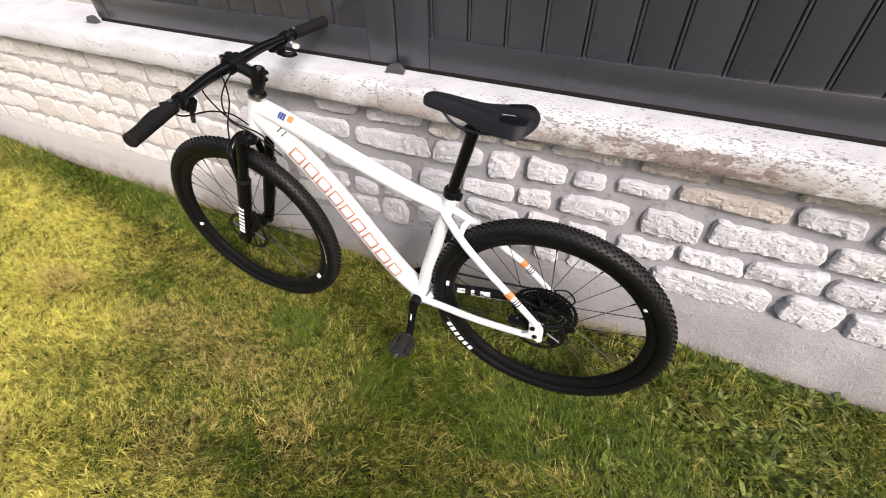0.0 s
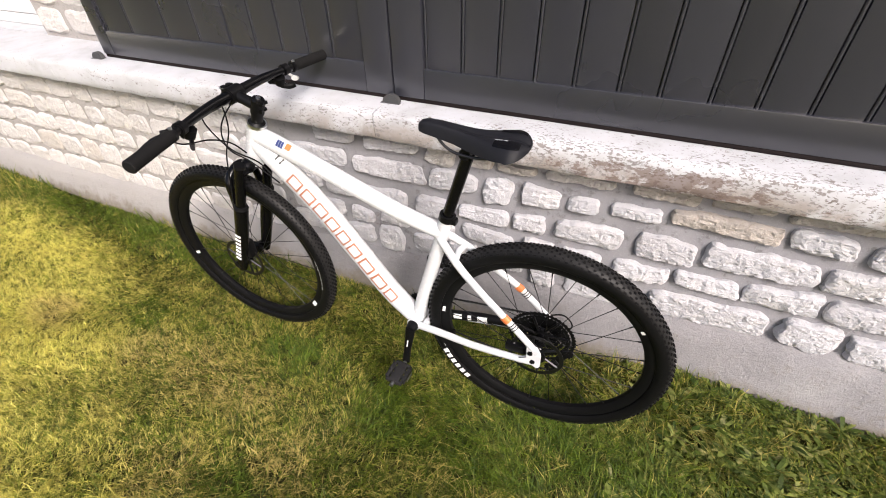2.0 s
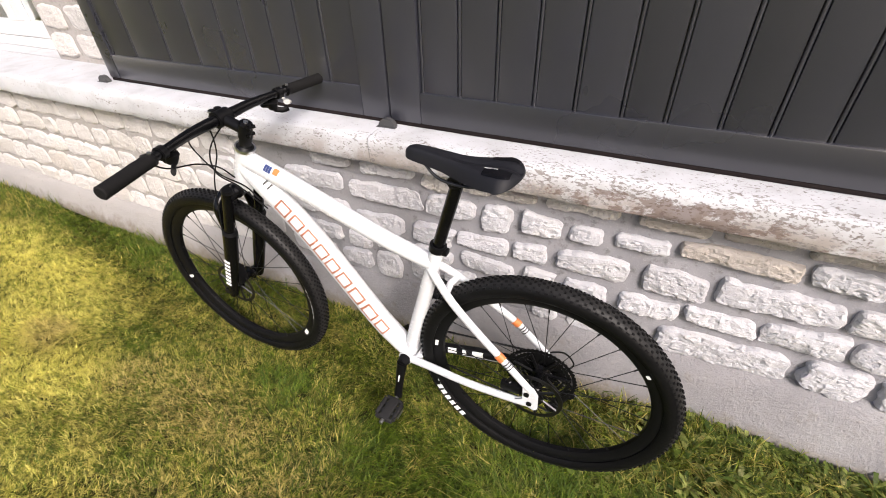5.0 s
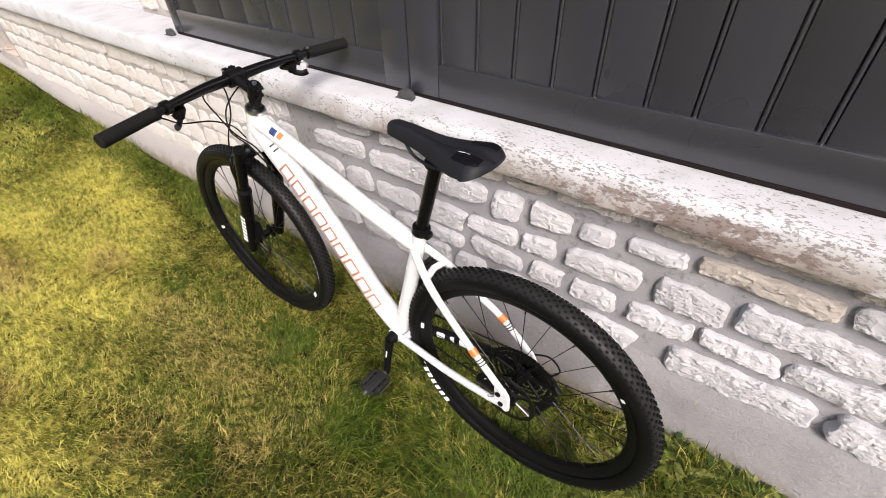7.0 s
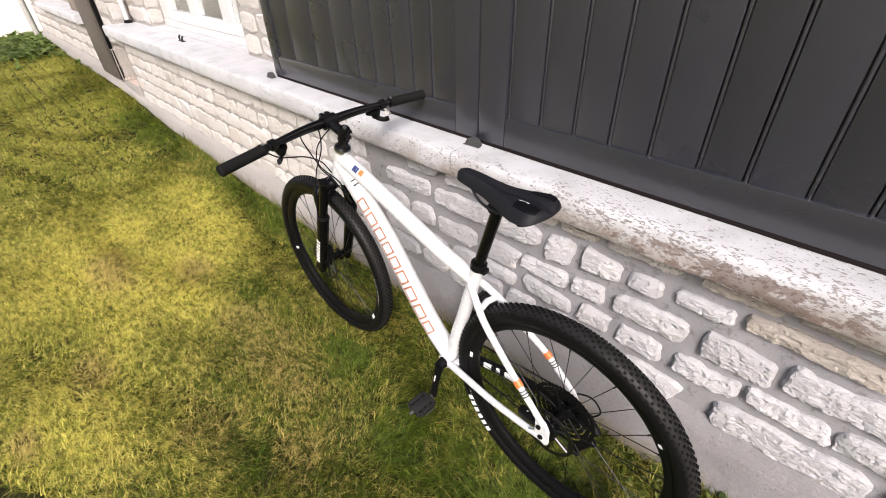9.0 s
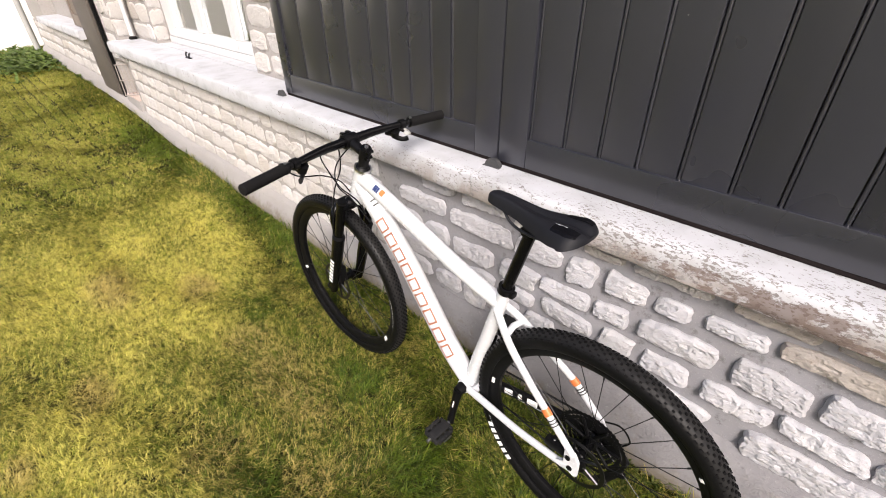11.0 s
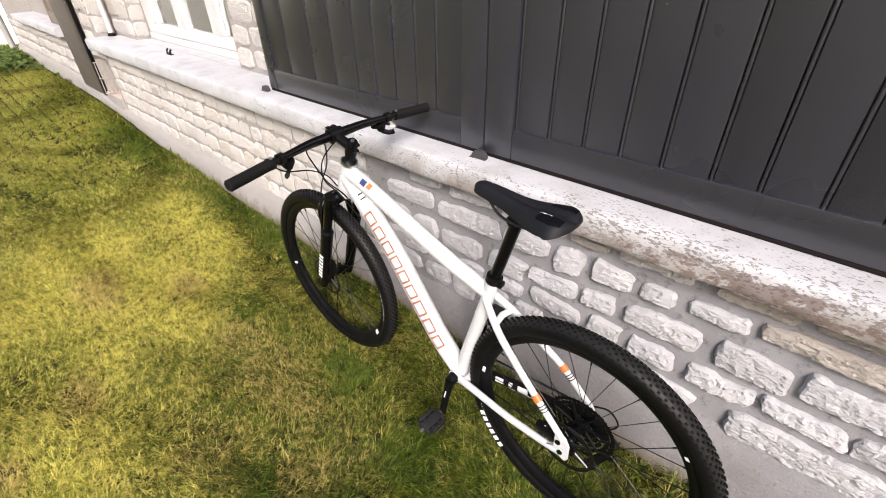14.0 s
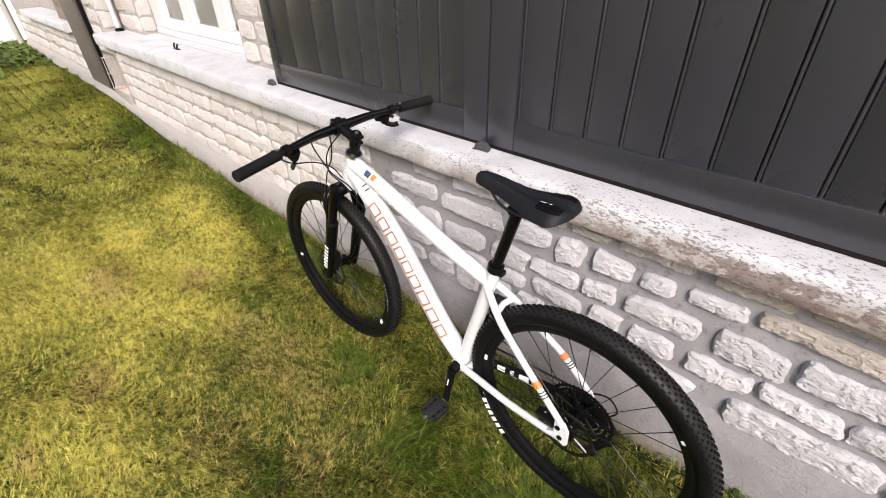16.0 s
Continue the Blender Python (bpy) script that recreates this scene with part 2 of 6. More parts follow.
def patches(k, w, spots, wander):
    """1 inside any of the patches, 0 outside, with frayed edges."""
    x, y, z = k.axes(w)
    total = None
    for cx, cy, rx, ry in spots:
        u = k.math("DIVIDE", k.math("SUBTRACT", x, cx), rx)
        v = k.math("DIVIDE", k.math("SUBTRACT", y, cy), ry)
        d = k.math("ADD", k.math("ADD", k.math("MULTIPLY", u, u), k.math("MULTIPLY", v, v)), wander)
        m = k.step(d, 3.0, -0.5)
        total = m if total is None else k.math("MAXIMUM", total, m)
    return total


def blade_material(name, greens, straw, dryness, lawn=False, tuft_dark=0.62):
    k = Nodes(name)
    w = k.world_pos()
    isl = k.island()
    shade = k.math("FRACT", k.math("MULTIPLY", isl, 37.7))
    fresh = k.ramp(shade, [(0.0, greens[0]), (0.5, greens[1]), (1.0, greens[2])])
    tuft, broad, fleck = k.noise(46, 3, 0.6, w), k.noise(3.4, 5, 0.7, w), k.noise(12, 4, 0.7, w)
    dry = k.math("ADD", k.math("MULTIPLY", k.math("SUBTRACT", broad, 0.5), 1.0), k.math("MULTIPLY", k.math("SUBTRACT", fleck, 0.5), 1.6))
    dry = k.math("ADD", dry, k.math("MULTIPLY", k.math("SUBTRACT", isl, 0.5), 1.15 if lawn else 0.75))
    dry = k.math("ADD", dry, k.math("MULTIPLY", k.math("SUBTRACT", tuft, 0.5), 0.9))
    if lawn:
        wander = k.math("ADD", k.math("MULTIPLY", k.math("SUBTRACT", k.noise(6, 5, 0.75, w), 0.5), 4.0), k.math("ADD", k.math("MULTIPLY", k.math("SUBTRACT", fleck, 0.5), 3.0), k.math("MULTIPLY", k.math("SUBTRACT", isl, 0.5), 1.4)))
        # sunny and shady mask painted light, parched and lush mask growth
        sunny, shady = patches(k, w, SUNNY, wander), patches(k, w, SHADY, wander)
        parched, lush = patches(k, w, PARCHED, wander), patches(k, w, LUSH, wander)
        x, y, z = k.axes(w)
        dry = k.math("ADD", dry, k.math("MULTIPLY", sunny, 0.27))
        # broad sunlit zone of the open lawn away from the house, painted as paler grass
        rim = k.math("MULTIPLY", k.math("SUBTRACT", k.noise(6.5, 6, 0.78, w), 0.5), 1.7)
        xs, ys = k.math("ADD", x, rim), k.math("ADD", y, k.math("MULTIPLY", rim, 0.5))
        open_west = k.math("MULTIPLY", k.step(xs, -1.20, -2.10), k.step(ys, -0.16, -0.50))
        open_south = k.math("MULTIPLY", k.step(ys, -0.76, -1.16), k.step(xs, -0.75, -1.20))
        sunlit_zone = k.math("MAXIMUM", open_west, open_south)
        dry = k.math("ADD", dry, k.math("MULTIPLY", sunlit_zone, 0.33))
        fresh = k.mix(k.math("MULTIPLY", sunlit_zone, 0.40), fresh, (0.23, 0.275, 0.028))
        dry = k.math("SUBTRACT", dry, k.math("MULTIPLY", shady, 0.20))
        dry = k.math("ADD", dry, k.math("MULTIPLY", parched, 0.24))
        dry = k.math("SUBTRACT", dry, k.math("MULTIPLY", lush, 0.32))
        dry = k.math("SUBTRACT", dry, k.math("MULTIPLY", k.step(x, -1.15, -0.55), 0.20))
        # sunlit blades are painted brighter here
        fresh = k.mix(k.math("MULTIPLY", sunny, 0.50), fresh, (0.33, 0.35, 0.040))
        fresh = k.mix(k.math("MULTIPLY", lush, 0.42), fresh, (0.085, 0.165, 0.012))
        pale = k.mix(k.math("MAXIMUM", sunny, k.math("MULTIPLY", sunlit_zone, 0.7)), (0.46, 0.385, 0.098), straw)
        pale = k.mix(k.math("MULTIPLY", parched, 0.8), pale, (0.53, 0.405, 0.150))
    else:
        pale = straw
    half = 0.20 if lawn else 0.37
    col = k.mix(k.step(dry, dryness + 0.07 - half, dryness + 0.07 + half), fresh, pale)
    # noise turns some tufts very dark green and dulls others
    col = k.mix(k.math("MULTIPLY", k.step(tuft, 0.52, 0.30), tuft_dark), col, (0.028, 0.036, 0.006))
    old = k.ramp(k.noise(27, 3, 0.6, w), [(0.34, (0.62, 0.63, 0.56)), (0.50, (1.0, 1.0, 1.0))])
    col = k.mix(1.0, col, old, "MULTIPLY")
    k.done(col, 0.60, Specular_IOR_Level=0.3)
    # thin leaf: part of the light passes through
    trans = k.t.nodes.new("ShaderNodeBsdfTranslucent")
    k.t.links.new(col, trans.inputs["Color"])
    mixer = k.t.nodes.new("ShaderNodeMixShader")
    mixer.inputs[0].default_value = 0.35
    k.t.links.new(k.bsdf.outputs[0], mixer.inputs[1])
    k.t.links.new(trans.outputs[0], mixer.inputs[2])
    k.t.links.new(mixer.outputs[0], k.t.nodes["Material Output"].inputs["Surface"])
    return k.m


def soil_material():
    k = Nodes("lawn_ground")
    w = k.world_pos()
    a, b, c = k.noise(1.5, 4, 0.6, w, 0.4), k.noise(14, 6, 0.7, w), k.noise(120, 4, 0.8, w)
    col = k.ramp(b, [(0.3, (0.012, 0.014, 0.006)), (0.5, (0.028, 0.030, 0.010)), (0.7, (0.060, 0.056, 0.020))])
    col = k.mix(k.math("MULTIPLY", k.step(a, 0.40, 0.80), 0.5), col, (0.10, 0.09, 0.03))
    # away from the dense sward beside the house the ground is a flat mat of mown grass
    x, y, z = k.axes(w)
    edge = k.math("ADD", y, k.math("ADD", 1.02, k.math("MULTIPLY", k.math("MAXIMUM", k.math("SUBTRACT", -0.45, x), 0.0), 0.64)))
    mat = k.math("MAXIMUM", k.math("MAXIMUM", k.step(edge, 0.0, -0.25), k.step(y, -2.0, -2.2)), k.step(x, 1.1, 1.35))
    mown = k.ramp(k.noise(55, 5, 0.75, w), [(0.3, (0.050, 0.066, 0.008)), (0.5, (0.125, 0.140, 0.016)), (0.7, (0.26, 0.245, 0.040))])
    mown = k.mix(k.math("MULTIPLY", k.step(a, 0.42, 0.62), 0.5), mown, (0.25, 0.235, 0.045))
    col = k.mix(k.math("MULTIPLY", mat, 0.8), col, mown)
    n = k.bump(k.math("ADD", b, c), 0.9, 0.02)
    return k.done(col, 0.95, normal=n, Specular_IOR_Level=0.1)


def rubber_material(name, dusty, rough, crown=False):
    k = Nodes(name)
    a, b = k.noise(14, 5, 0.7), k.noise(160, 3, 0.7)
    col = k.mix(a, (0.0025, 0.0025, 0.0028), (0.0060, 0.0060, 0.0064))
    dust = k.math("MULTIPLY", k.step(k.noise(30, 6, 0.75), 0.50, 0.80), dusty)
    if crown:
        # dried dirt stays on the running surface between the knobs
        x, y, z = k.axes()
        radius = k.math("SQRT", k.math("ADD", k.math("MULTIPLY", x, x), k.math("MULTIPLY", z, z)))
        worn = k.math("MULTIPLY", k.step(radius, 0.347, 0.360), k.math("ADD", 0.16, k.math("MULTIPLY", k.noise(9, 4, 0.7), 0.50)))
        dust = k.math("MAXIMUM", dust, worn)
    col = k.mix(dust, col, (0.030, 0.0288, 0.0285))
    return k.done(col, rough, normal=k.bump(b, 0.25, 0.002), Specular_IOR_Level=0.12)


def glass_material():
    k = Nodes("window_glass")
    return k.done((0.9, 0.93, 0.92), 0.02, Transmission_Weight=1.0, IOR=1.45)


M_STONE, M_BROWN_STONE, M_MORTAR, M_PLINTH, M_SILL = stone_material(), stone_material("brown_limestone", True), mortar_material(), plinth_material(), sill_material()
M_SHUTTER, M_SOIL, M_RUBBER, M_GLASS = shutter_material(), soil_material(), rubber_material("tyre_rubber", 0.06, 0.42, True), glass_material()
M_TREAD = rubber_material("tread_rubber", 0.55, 0.8)
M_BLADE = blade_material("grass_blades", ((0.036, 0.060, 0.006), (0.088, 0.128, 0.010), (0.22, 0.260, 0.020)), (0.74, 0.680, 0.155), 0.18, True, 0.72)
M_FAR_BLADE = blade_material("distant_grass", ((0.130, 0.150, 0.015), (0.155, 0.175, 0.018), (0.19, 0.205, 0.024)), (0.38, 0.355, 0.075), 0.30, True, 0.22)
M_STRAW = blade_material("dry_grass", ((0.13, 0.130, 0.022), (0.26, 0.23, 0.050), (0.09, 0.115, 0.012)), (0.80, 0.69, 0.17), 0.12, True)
M_BUSH = blade_material("bush_leaves", ((0.08, 0.135, 0.028), (0.13, 0.195, 0.04), (0.20, 0.26, 0.065)), (0.18, 0.21, 0.06), 0.9)
M_LEAF = blade_material("weed_leaves", ((0.030, 0.058, 0.008), (0.090, 0.130, 0.018), (0.27, 0.31, 0.075)), (0.42, 0.38, 0.15), 0.44)
M_WHITE_FRAME = paint_material("white_window_paint", (0.58, 0.58, 0.585), 0.4, tone=0.04)
M_BIKE_WHITE = paint_material("white_bike_enamel", (0.578, 0.59, 0.612), 0.26, tone=0.03)
M_BLACK_GLOSS = paint_material("black_gloss_paint", (0.0025, 0.0025, 0.003), 0.22, tone=0.2, spec=0.22)
M_BLACK_MATT = paint_material("black_anodised_metal", (0.0035, 0.0035, 0.004), 0.42, tone=0.2, spec=0.16)
M_BLACK_PLASTIC = paint_material("black_plastic", (0.004, 0.004, 0.0045), 0.55, 0.1, tone=0.2, spec=0.15)
M_PEDAL = paint_material("worn_grey_nylon", (0.015, 0.0145, 0.0145), 0.6, 0.5, tone=0.7, spec=0.3)
M_GRIP = paint_material("grip_rubber", (0.0075, 0.0073, 0.0075), 0.78, 0.3, tone=0.25, spec=0.12)
M_SADDLE = paint_material("saddle_cover", (0.0095, 0.0098, 0.0125), 0.55, 0.15, tone=0.2, spec=0.16)
M_SADDLE_GLOSS = paint_material("saddle_gloss_panel", (0.004, 0.004, 0.005), 0.25, tone=0.1, spec=0.16)
M_COPPER = paint_material("pale_copper_decal", (0.50, 0.215, 0.13), 0.35, tone=0.1)
M_ORANGE = paint_material("copper_orange_decal", (0.62, 0.17, 0.05), 0.35, tone=0.1)
M_BLUE = paint_material("dark_blue_decal", (0.03, 0.05, 0.16), 0.35, tone=0.1)
M_DARK_DECAL = paint_material("black_decal", (0.02, 0.02, 0.02), 0.35, tone=0.1)
M_WHITE_DECAL = paint_material("white_decal", (0.78, 0.78, 0.77), 0.4, tone=0.04)
M_BROWN = paint_material("dark_brown_board", (0.085, 0.072, 0.062), 0.6, 0.2, tone=0.3)
M_TAUPE = paint_material("grey_brown_shutter", (0.17, 0.135, 0.11), 0.6, 0.2, tone=0.2)
M_PALE = paint_material("pale_wall_render", (0.84, 0.83, 0.80), 0.9, 0.2, tone=0.06)
M_POST = paint_material("grey_metal_post", (0.35, 0.35, 0.34), 0.5, tone=0.1)
M_TILE = paint_material("worn_red_tile", (0.50, 0.40, 0.35), 0.8, 0.2, tone=0.25)
M_RUST = paint_material("pale_rusty_wire", (0.30, 0.27, 0.25), 0.6, tone=0.3)
M_STOP = paint_material("worn_grey_iron", (0.045, 0.045, 0.047), 0.6, 0.2, tone=0.3)
M_GAP_SHADE = paint_material("gap_shade_paint", (0.012, 0.009, 0.009), 0.8, 0.2, tone=0.3, spec=0.1)
M_ROOM = paint_material("dim_room_wall", (0.22, 0.18, 0.14), 0.9, tone=0.2)


def metal_material(name, color, rough):
    k = Nodes(name)
    b = k.noise(80, 4, 0.7)
    return k.done(k.mix(b, tuple(c * 0.75 for c in color), color), k.math("ADD", k.math("MULTIPLY", b, 0.2), rough - 0.1), 1.0)


M_STEEL = metal_material("brushed_steel", (0.38, 0.38, 0.39), 0.35)
M_SILVER = metal_material("polished_silver", (0.80, 0.80, 0.80), 0.3)
M_DARK_STEEL = metal_material("dark_steel", (0.07, 0.07, 0.075), 0.4)
M_SPOKE = metal_material("black_spoke_wire", (0.03, 0.03, 0.032), 0.4)


# ------------------------------------------------------------------ mesh helpers
def mesh_of(name, bm, material, smooth=True, angle=40.0):
    me = bpy.data.meshes.new(name)
    bmesh.ops.recalc_face_normals(bm, faces=bm.faces)
    if smooth:
        for f in bm.faces:
            f.smooth = True
        lim = radians(angle)
        for e in bm.edges:
            if len(e.link_faces) == 2 and e.calc_face_angle(0) > lim:
                e.smooth = False
    bm.to_mesh(me)
    bm.free()
    me.materials.append(material)
    return me


def part(name, bm, material, parent=None, label="", smooth=True, angle=40.0):
    """One mesh object, under a thing or a part."""
    ob = new(name, mesh_of(name, bm, material, smooth, angle))
    if parent:
        ob.parent = parent
    return tagged(ob, label)


def empty(name, m=None):
    ob = new(name)
    ob.empty_display_size = 0.1
    if m:
        ob.matrix_basis = m
    return ob


def add_box(bm, lo, hi, bevel=0.0, segments=2):
    lo, hi = Vector(lo), Vector(hi)
    r = bmesh.ops.create_cube(bm, size=1.0, matrix=Matrix.Translation((lo + hi) / 2) @ Matrix.Diagonal((*(hi - lo), 1)))
    if bevel:
        es = list({e for v in r["verts"] for e in v.link_edges})
        bmesh.ops.bevel(bm, geom=es, offset=bevel, segments=segments, profile=0.6, affect="EDGES", clamp_overlap=True)
    return bm


def box(lo, hi, bevel=0.0, segments=2):
    return add_box(bmesh.new(), lo, hi, bevel, segments)


def add_tube(bm, pts, radii, segs=16, flat=1.0, across=None, caps=True):
    """A round or oval tube swept along points; flat: width over height of its section."""
    pts = [Vector(p) for p in pts]
    if not isinstance(radii, (list, tuple)):
        radii = [radii] * len(pts)
    if not isinstance(flat, (list, tuple)):
        flat = [flat] * len(pts)
    side = Vector(across) if across else None
    rings = []
    prev = None
    for i, p in enumerate(pts):
        d = (pts[min(i + 1, len(pts) - 1)] - pts[max(i - 1, 0)]).normalized()
        ref = side or prev or (Vector((0, 0, 1)) if abs(d.z) < 0.9 else Vector((1, 0, 0)))
        a = (ref - d * ref.dot(d)).normalized()
        b = d.cross(a)
        prev = a
        rings.append([bm.verts.new(p + radii[i] * (math.cos(t) * a * flat[i] + math.sin(t) * b)) for t in (2 * math.pi * j / segs for j in range(segs))])
    for r0, r1 in zip(rings, rings[1:]):
        for j in range(segs):
            bm.faces.new((r0[j], r0[(j + 1) % segs], r1[(j + 1) % segs], r1[j]))
    if caps:
        bm.faces.new(rings[0][::-1])
        bm.faces.new(rings[-1])
    return bm


def tube(pts, radii, segs=16, flat=1.0, across=None, caps=True):
    return add_tube(bmesh.new(), pts, radii, segs, flat, across, caps)


def curve_pts(ctrl, n=24):
    """Points along a smooth curve through control points (Catmull-Rom)."""
    c = [Vector(p) for p in ctrl]
    c = [2 * c[0] - c[1], *c, 2 * c[-1] - c[-2]]
    out = []
    for i in range(1, len(c) - 2):
        for j in range(n):
            t = j / n
            a, b, d, e = c[i - 1:i + 3]
            out.append(0.5 * ((2 * b) + (d - a) * t + (2 * a - 5 * b + 4 * d - e) * t * t + (3 * b - a - 3 * d + e) * t ** 3))
    out.append(c[-2])
    return out


def add_lathe(bm, profile, segs=64, axis="y", centre=(0, 0, 0), closed=True):
    """Turns a profile of (radius, offset along axis) about an axis."""
    c = Vector(centre)
    rings = []
    for k in range(segs):
        t = 2 * math.pi * k / segs
        ring = []
        for r, o in profile:
            if axis == "y":
                v = Vector((r * math.cos(t), o, r * math.sin(t)))
            elif axis == "z":
                v = Vector((r * math.cos(t), r * math.sin(t), o))
            else:
                v = Vector((o, r * math.cos(t), r * math.sin(t)))
            ring.append(bm.verts.new(c + v))
        rings.append(ring)
    n = len(profile)
    for k in range(segs):
        a, b = rings[k], rings[(k + 1) % segs]
        for i in range(n if closed else n - 1):
            j = (i + 1) % n
            bm.faces.new((a[i], a[j], b[j], b[i]))
    return bm


def lathe(profile, segs=64, axis="y", centre=(0, 0, 0), closed=True):
    return add_lathe(bmesh.new(), profile, segs, axis, centre, closed)


# ------------------------------------------------------------------ ground
def ground_z(x, y):
    """Height of the lawn: nearly level, with a slight swell towards the wall in the west."""
    def s(v):
        v = min(1.0, max(0.0, v))
        return v * v * (3 - 2 * v)
    swell = (0.06 * s((-2.5 - x) / 1.6) + 0.10 * s((-4.2 - x) / 2.2)) * s((y + 1.2) / 1.0)
    swell += 0.035 * s((x - 0.10) / 0.45) * s((y + 0.48) / 0.42)
    return swell - 0.020 * s((-0.08 - y) / 0.22) * s((x + 3.2) / 1.0) + 0.010 * noise.noise(Vector((x * 1.3, y * 1.3, 0.3)))


def build_ground():
    xs = np.concatenate([np.linspace(-400, -12, 14), np.linspace(-11.5, 3.5, 120), np.linspace(4, 400, 14)])
    ys = np.concatenate([np.linspace(-400, -6, 14), np.linspace(-5.8, 0.4, 60), np.linspace(0.6, 400, 12)])
    bm = bmesh.new()
    g = [[bm.verts.new((x, y, ground_z(x, y) if -12 < x < 4 and -6 < y < 0.5 else 0.0)) for y in ys] for x in xs]
    for i in range(len(xs) - 1):
        for j in range(len(ys) - 1):
            bm.faces.new((g[i][j], g[i + 1][j], g[i + 1][j + 1], g[i][j + 1]))
    ob = part("ground", bm, M_SOIL)
    tagged(ob, "lawn ground of dark soil and thatch under short grass", "ground", kind="structure")


build_ground()

# ------------------------------------------------------------------ house wall
WEST, EAST = -10.9, 2.6
SILL_TOP, SILL_UNDER = 0.850, 0.757
UPPER_Y = 0.212          # face of the wall above the sill
WINDOW = (-4.86, -2.88)  # the opening, west to east
FACE = 0.022             # mortar face of the lower wall
NICHE = (-5.86, -5.38, 0.24, 0.64)   # shallow recess beside the dark board


def build_lower_wall():
    # mortar body with an uneven trowelled face
    bm = bmesh.new()
    xs = np.arange(WEST, EAST + 0.001, 0.045)
    zs = np.concatenate([np.linspace(0.10, 0.736, 16), [0.744, SILL_UNDER + 0.02]])
    face = []
    for x in xs:
        col = []
        for z in zs:
            d = 0.007 * noise.noise(Vector((x * 9, 1.7, z * 9))) + 0.004 * noise.noise(Vector((x * 25, 4.7, z * 25)))
            d += 0.022 if z > 0.740 else 0.016 * min(1.0, max(0.0, (x - 0.42) / 0.25)) * (0.5 + noise.noise(Vector((x * 6, 8.8, z * 7))))
            deep = 0.115 if NICHE[0] < x < NICHE[1] and NICHE[2] < z < NICHE[3] else 0.0
            col.append(bm.verts.new((x, FACE + d + deep, z)))
        face.append(col)
    for i in range(len(xs) - 1):
        for j in range(len(zs) - 1):
            bm.faces.new((face[i][j], face[i][j + 1], face[i + 1][j + 1], face[i + 1][j]))
    add_box(bm, (WEST, 0.045, -0.3), (NICHE[0], 0.42, SILL_UNDER + 0.02))
    add_box(bm, (NICHE[0], 0.16, -0.3), (NICHE[1], 0.42, SILL_UNDER + 0.02))
    add_box(bm, (NICHE[1], 0.045, -0.3), (EAST, 0.42, SILL_UNDER + 0.02))
    ob = part("wall_lower", bm, M_MORTAR, smooth=True)
    return tagged(ob, "low wall of rough white limestone set in wide grey mortar", "wall", kind="structure")


def build_plinth():
    # rendered base: a slope with a soft top edge
    prof = [(0.034, 0.262), (0.012, 0.250), (-0.010, 0.232), (-0.024, 0.200), (-0.036, 0.14), (-0.047, 0.08), (-0.056, 0.02), (-0.062, -0.15), (0.05, -0.15)]
    def top_of(x):
        return 0.178 + 0.075 * min(1.0, max(0.0, (x + 1.1) / 1.2)) + 0.14 * min(1.0, max(0.0, (-5.5 - x) / 1.1))
    bm = bmesh.new()
    xs = np.arange(WEST, EAST + 0.001, 0.06)
    rows = []
    for x in xs:
        row = []
        for k, (y, z) in enumerate(prof):
            d = 0.0 if k in (0, 8) else 1.0
            row.append(bm.verts.new((x, y + d * (0.008 * noise.noise(Vector((x * 3, z * 6, 2.2))) + 0.004 * noise.noise(Vector((x * 16, z * 16, 5)))),
                                     z * (top_of(x) / 0.25 if z > 0 else 1.0) + d * 0.016 * noise.noise(Vector((x * 2.3, 9.1, k * 0.2))))))
        rows.append(row)
    for a, b in zip(rows, rows[1:]):
        for k in range(len(prof) - 1):
            bm.faces.new((a[k], a[k + 1], b[k + 1], b[k]))
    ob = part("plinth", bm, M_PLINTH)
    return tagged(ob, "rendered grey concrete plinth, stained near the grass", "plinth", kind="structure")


def build_upper_wall():
    x0, x1 = WINDOW
    top = 3.3
    bm = bmesh.new()
    for lo, hi in (((WEST, UPPER_Y, SILL_UNDER), (x0, 0.50, top)), ((x1, UPPER_Y, SILL_UNDER), (EAST, 0.50, top)), ((x0, UPPER_Y, 2.15), (x1, 0.50, top))):
        add_box(bm, lo, hi)
    ob = part("wall_upper", bm, M_MORTAR, smooth=False)
    return tagged(ob, "house wall of pale limestone above the sill", "wall", kind="structure")


wall_lower = build_lower_wall()
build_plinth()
wall_upper = build_upper_wall()
wall_pier = tagged(part("wall_pier", box((-6.74, 0.03, SILL_UNDER), (-5.46, 0.21, 3.3)), M_MORTAR, smooth=False), "stone pier beside the dark board", "wall", kind="structure")
tagged(part("wall_corner", box((WEST, 0.03, SILL_UNDER), (-9.62, 0.21, 3.3)), M_MORTAR, smooth=False), "stone corner of the house", "wall", kind="structure")

# the end wall of the house and a roof slab, which close it behind
tagged(part("wall_rear", box((WEST, 3.9, -0.3), (EAST, 4.1, 3.3)), M_PALE, smooth=False), "plain rear wall of the house", "wall", kind="structure")
tagged(part("wall_east", box((EAST - 0.2, 0.502, -0.3), (EAST, 3.898, 3.3)), M_PALE, smooth=False), "plain gable wall of the house", "wall", kind="structure")
tagged(part("wall_west", box((WEST, 0.502, -0.3), (WEST + 0.2, 3.898, 3.3)), M_PALE, smooth=False), "plain gable wall of the house", "wall", kind="structure")
tagged(part("roof", box((WEST - 0.1, -0.05, 3.302), (EAST + 0.1, 4.2, 3.42)), M_TAUPE, smooth=False), "flat closing slab of the house roof", "roof", kind="structure")


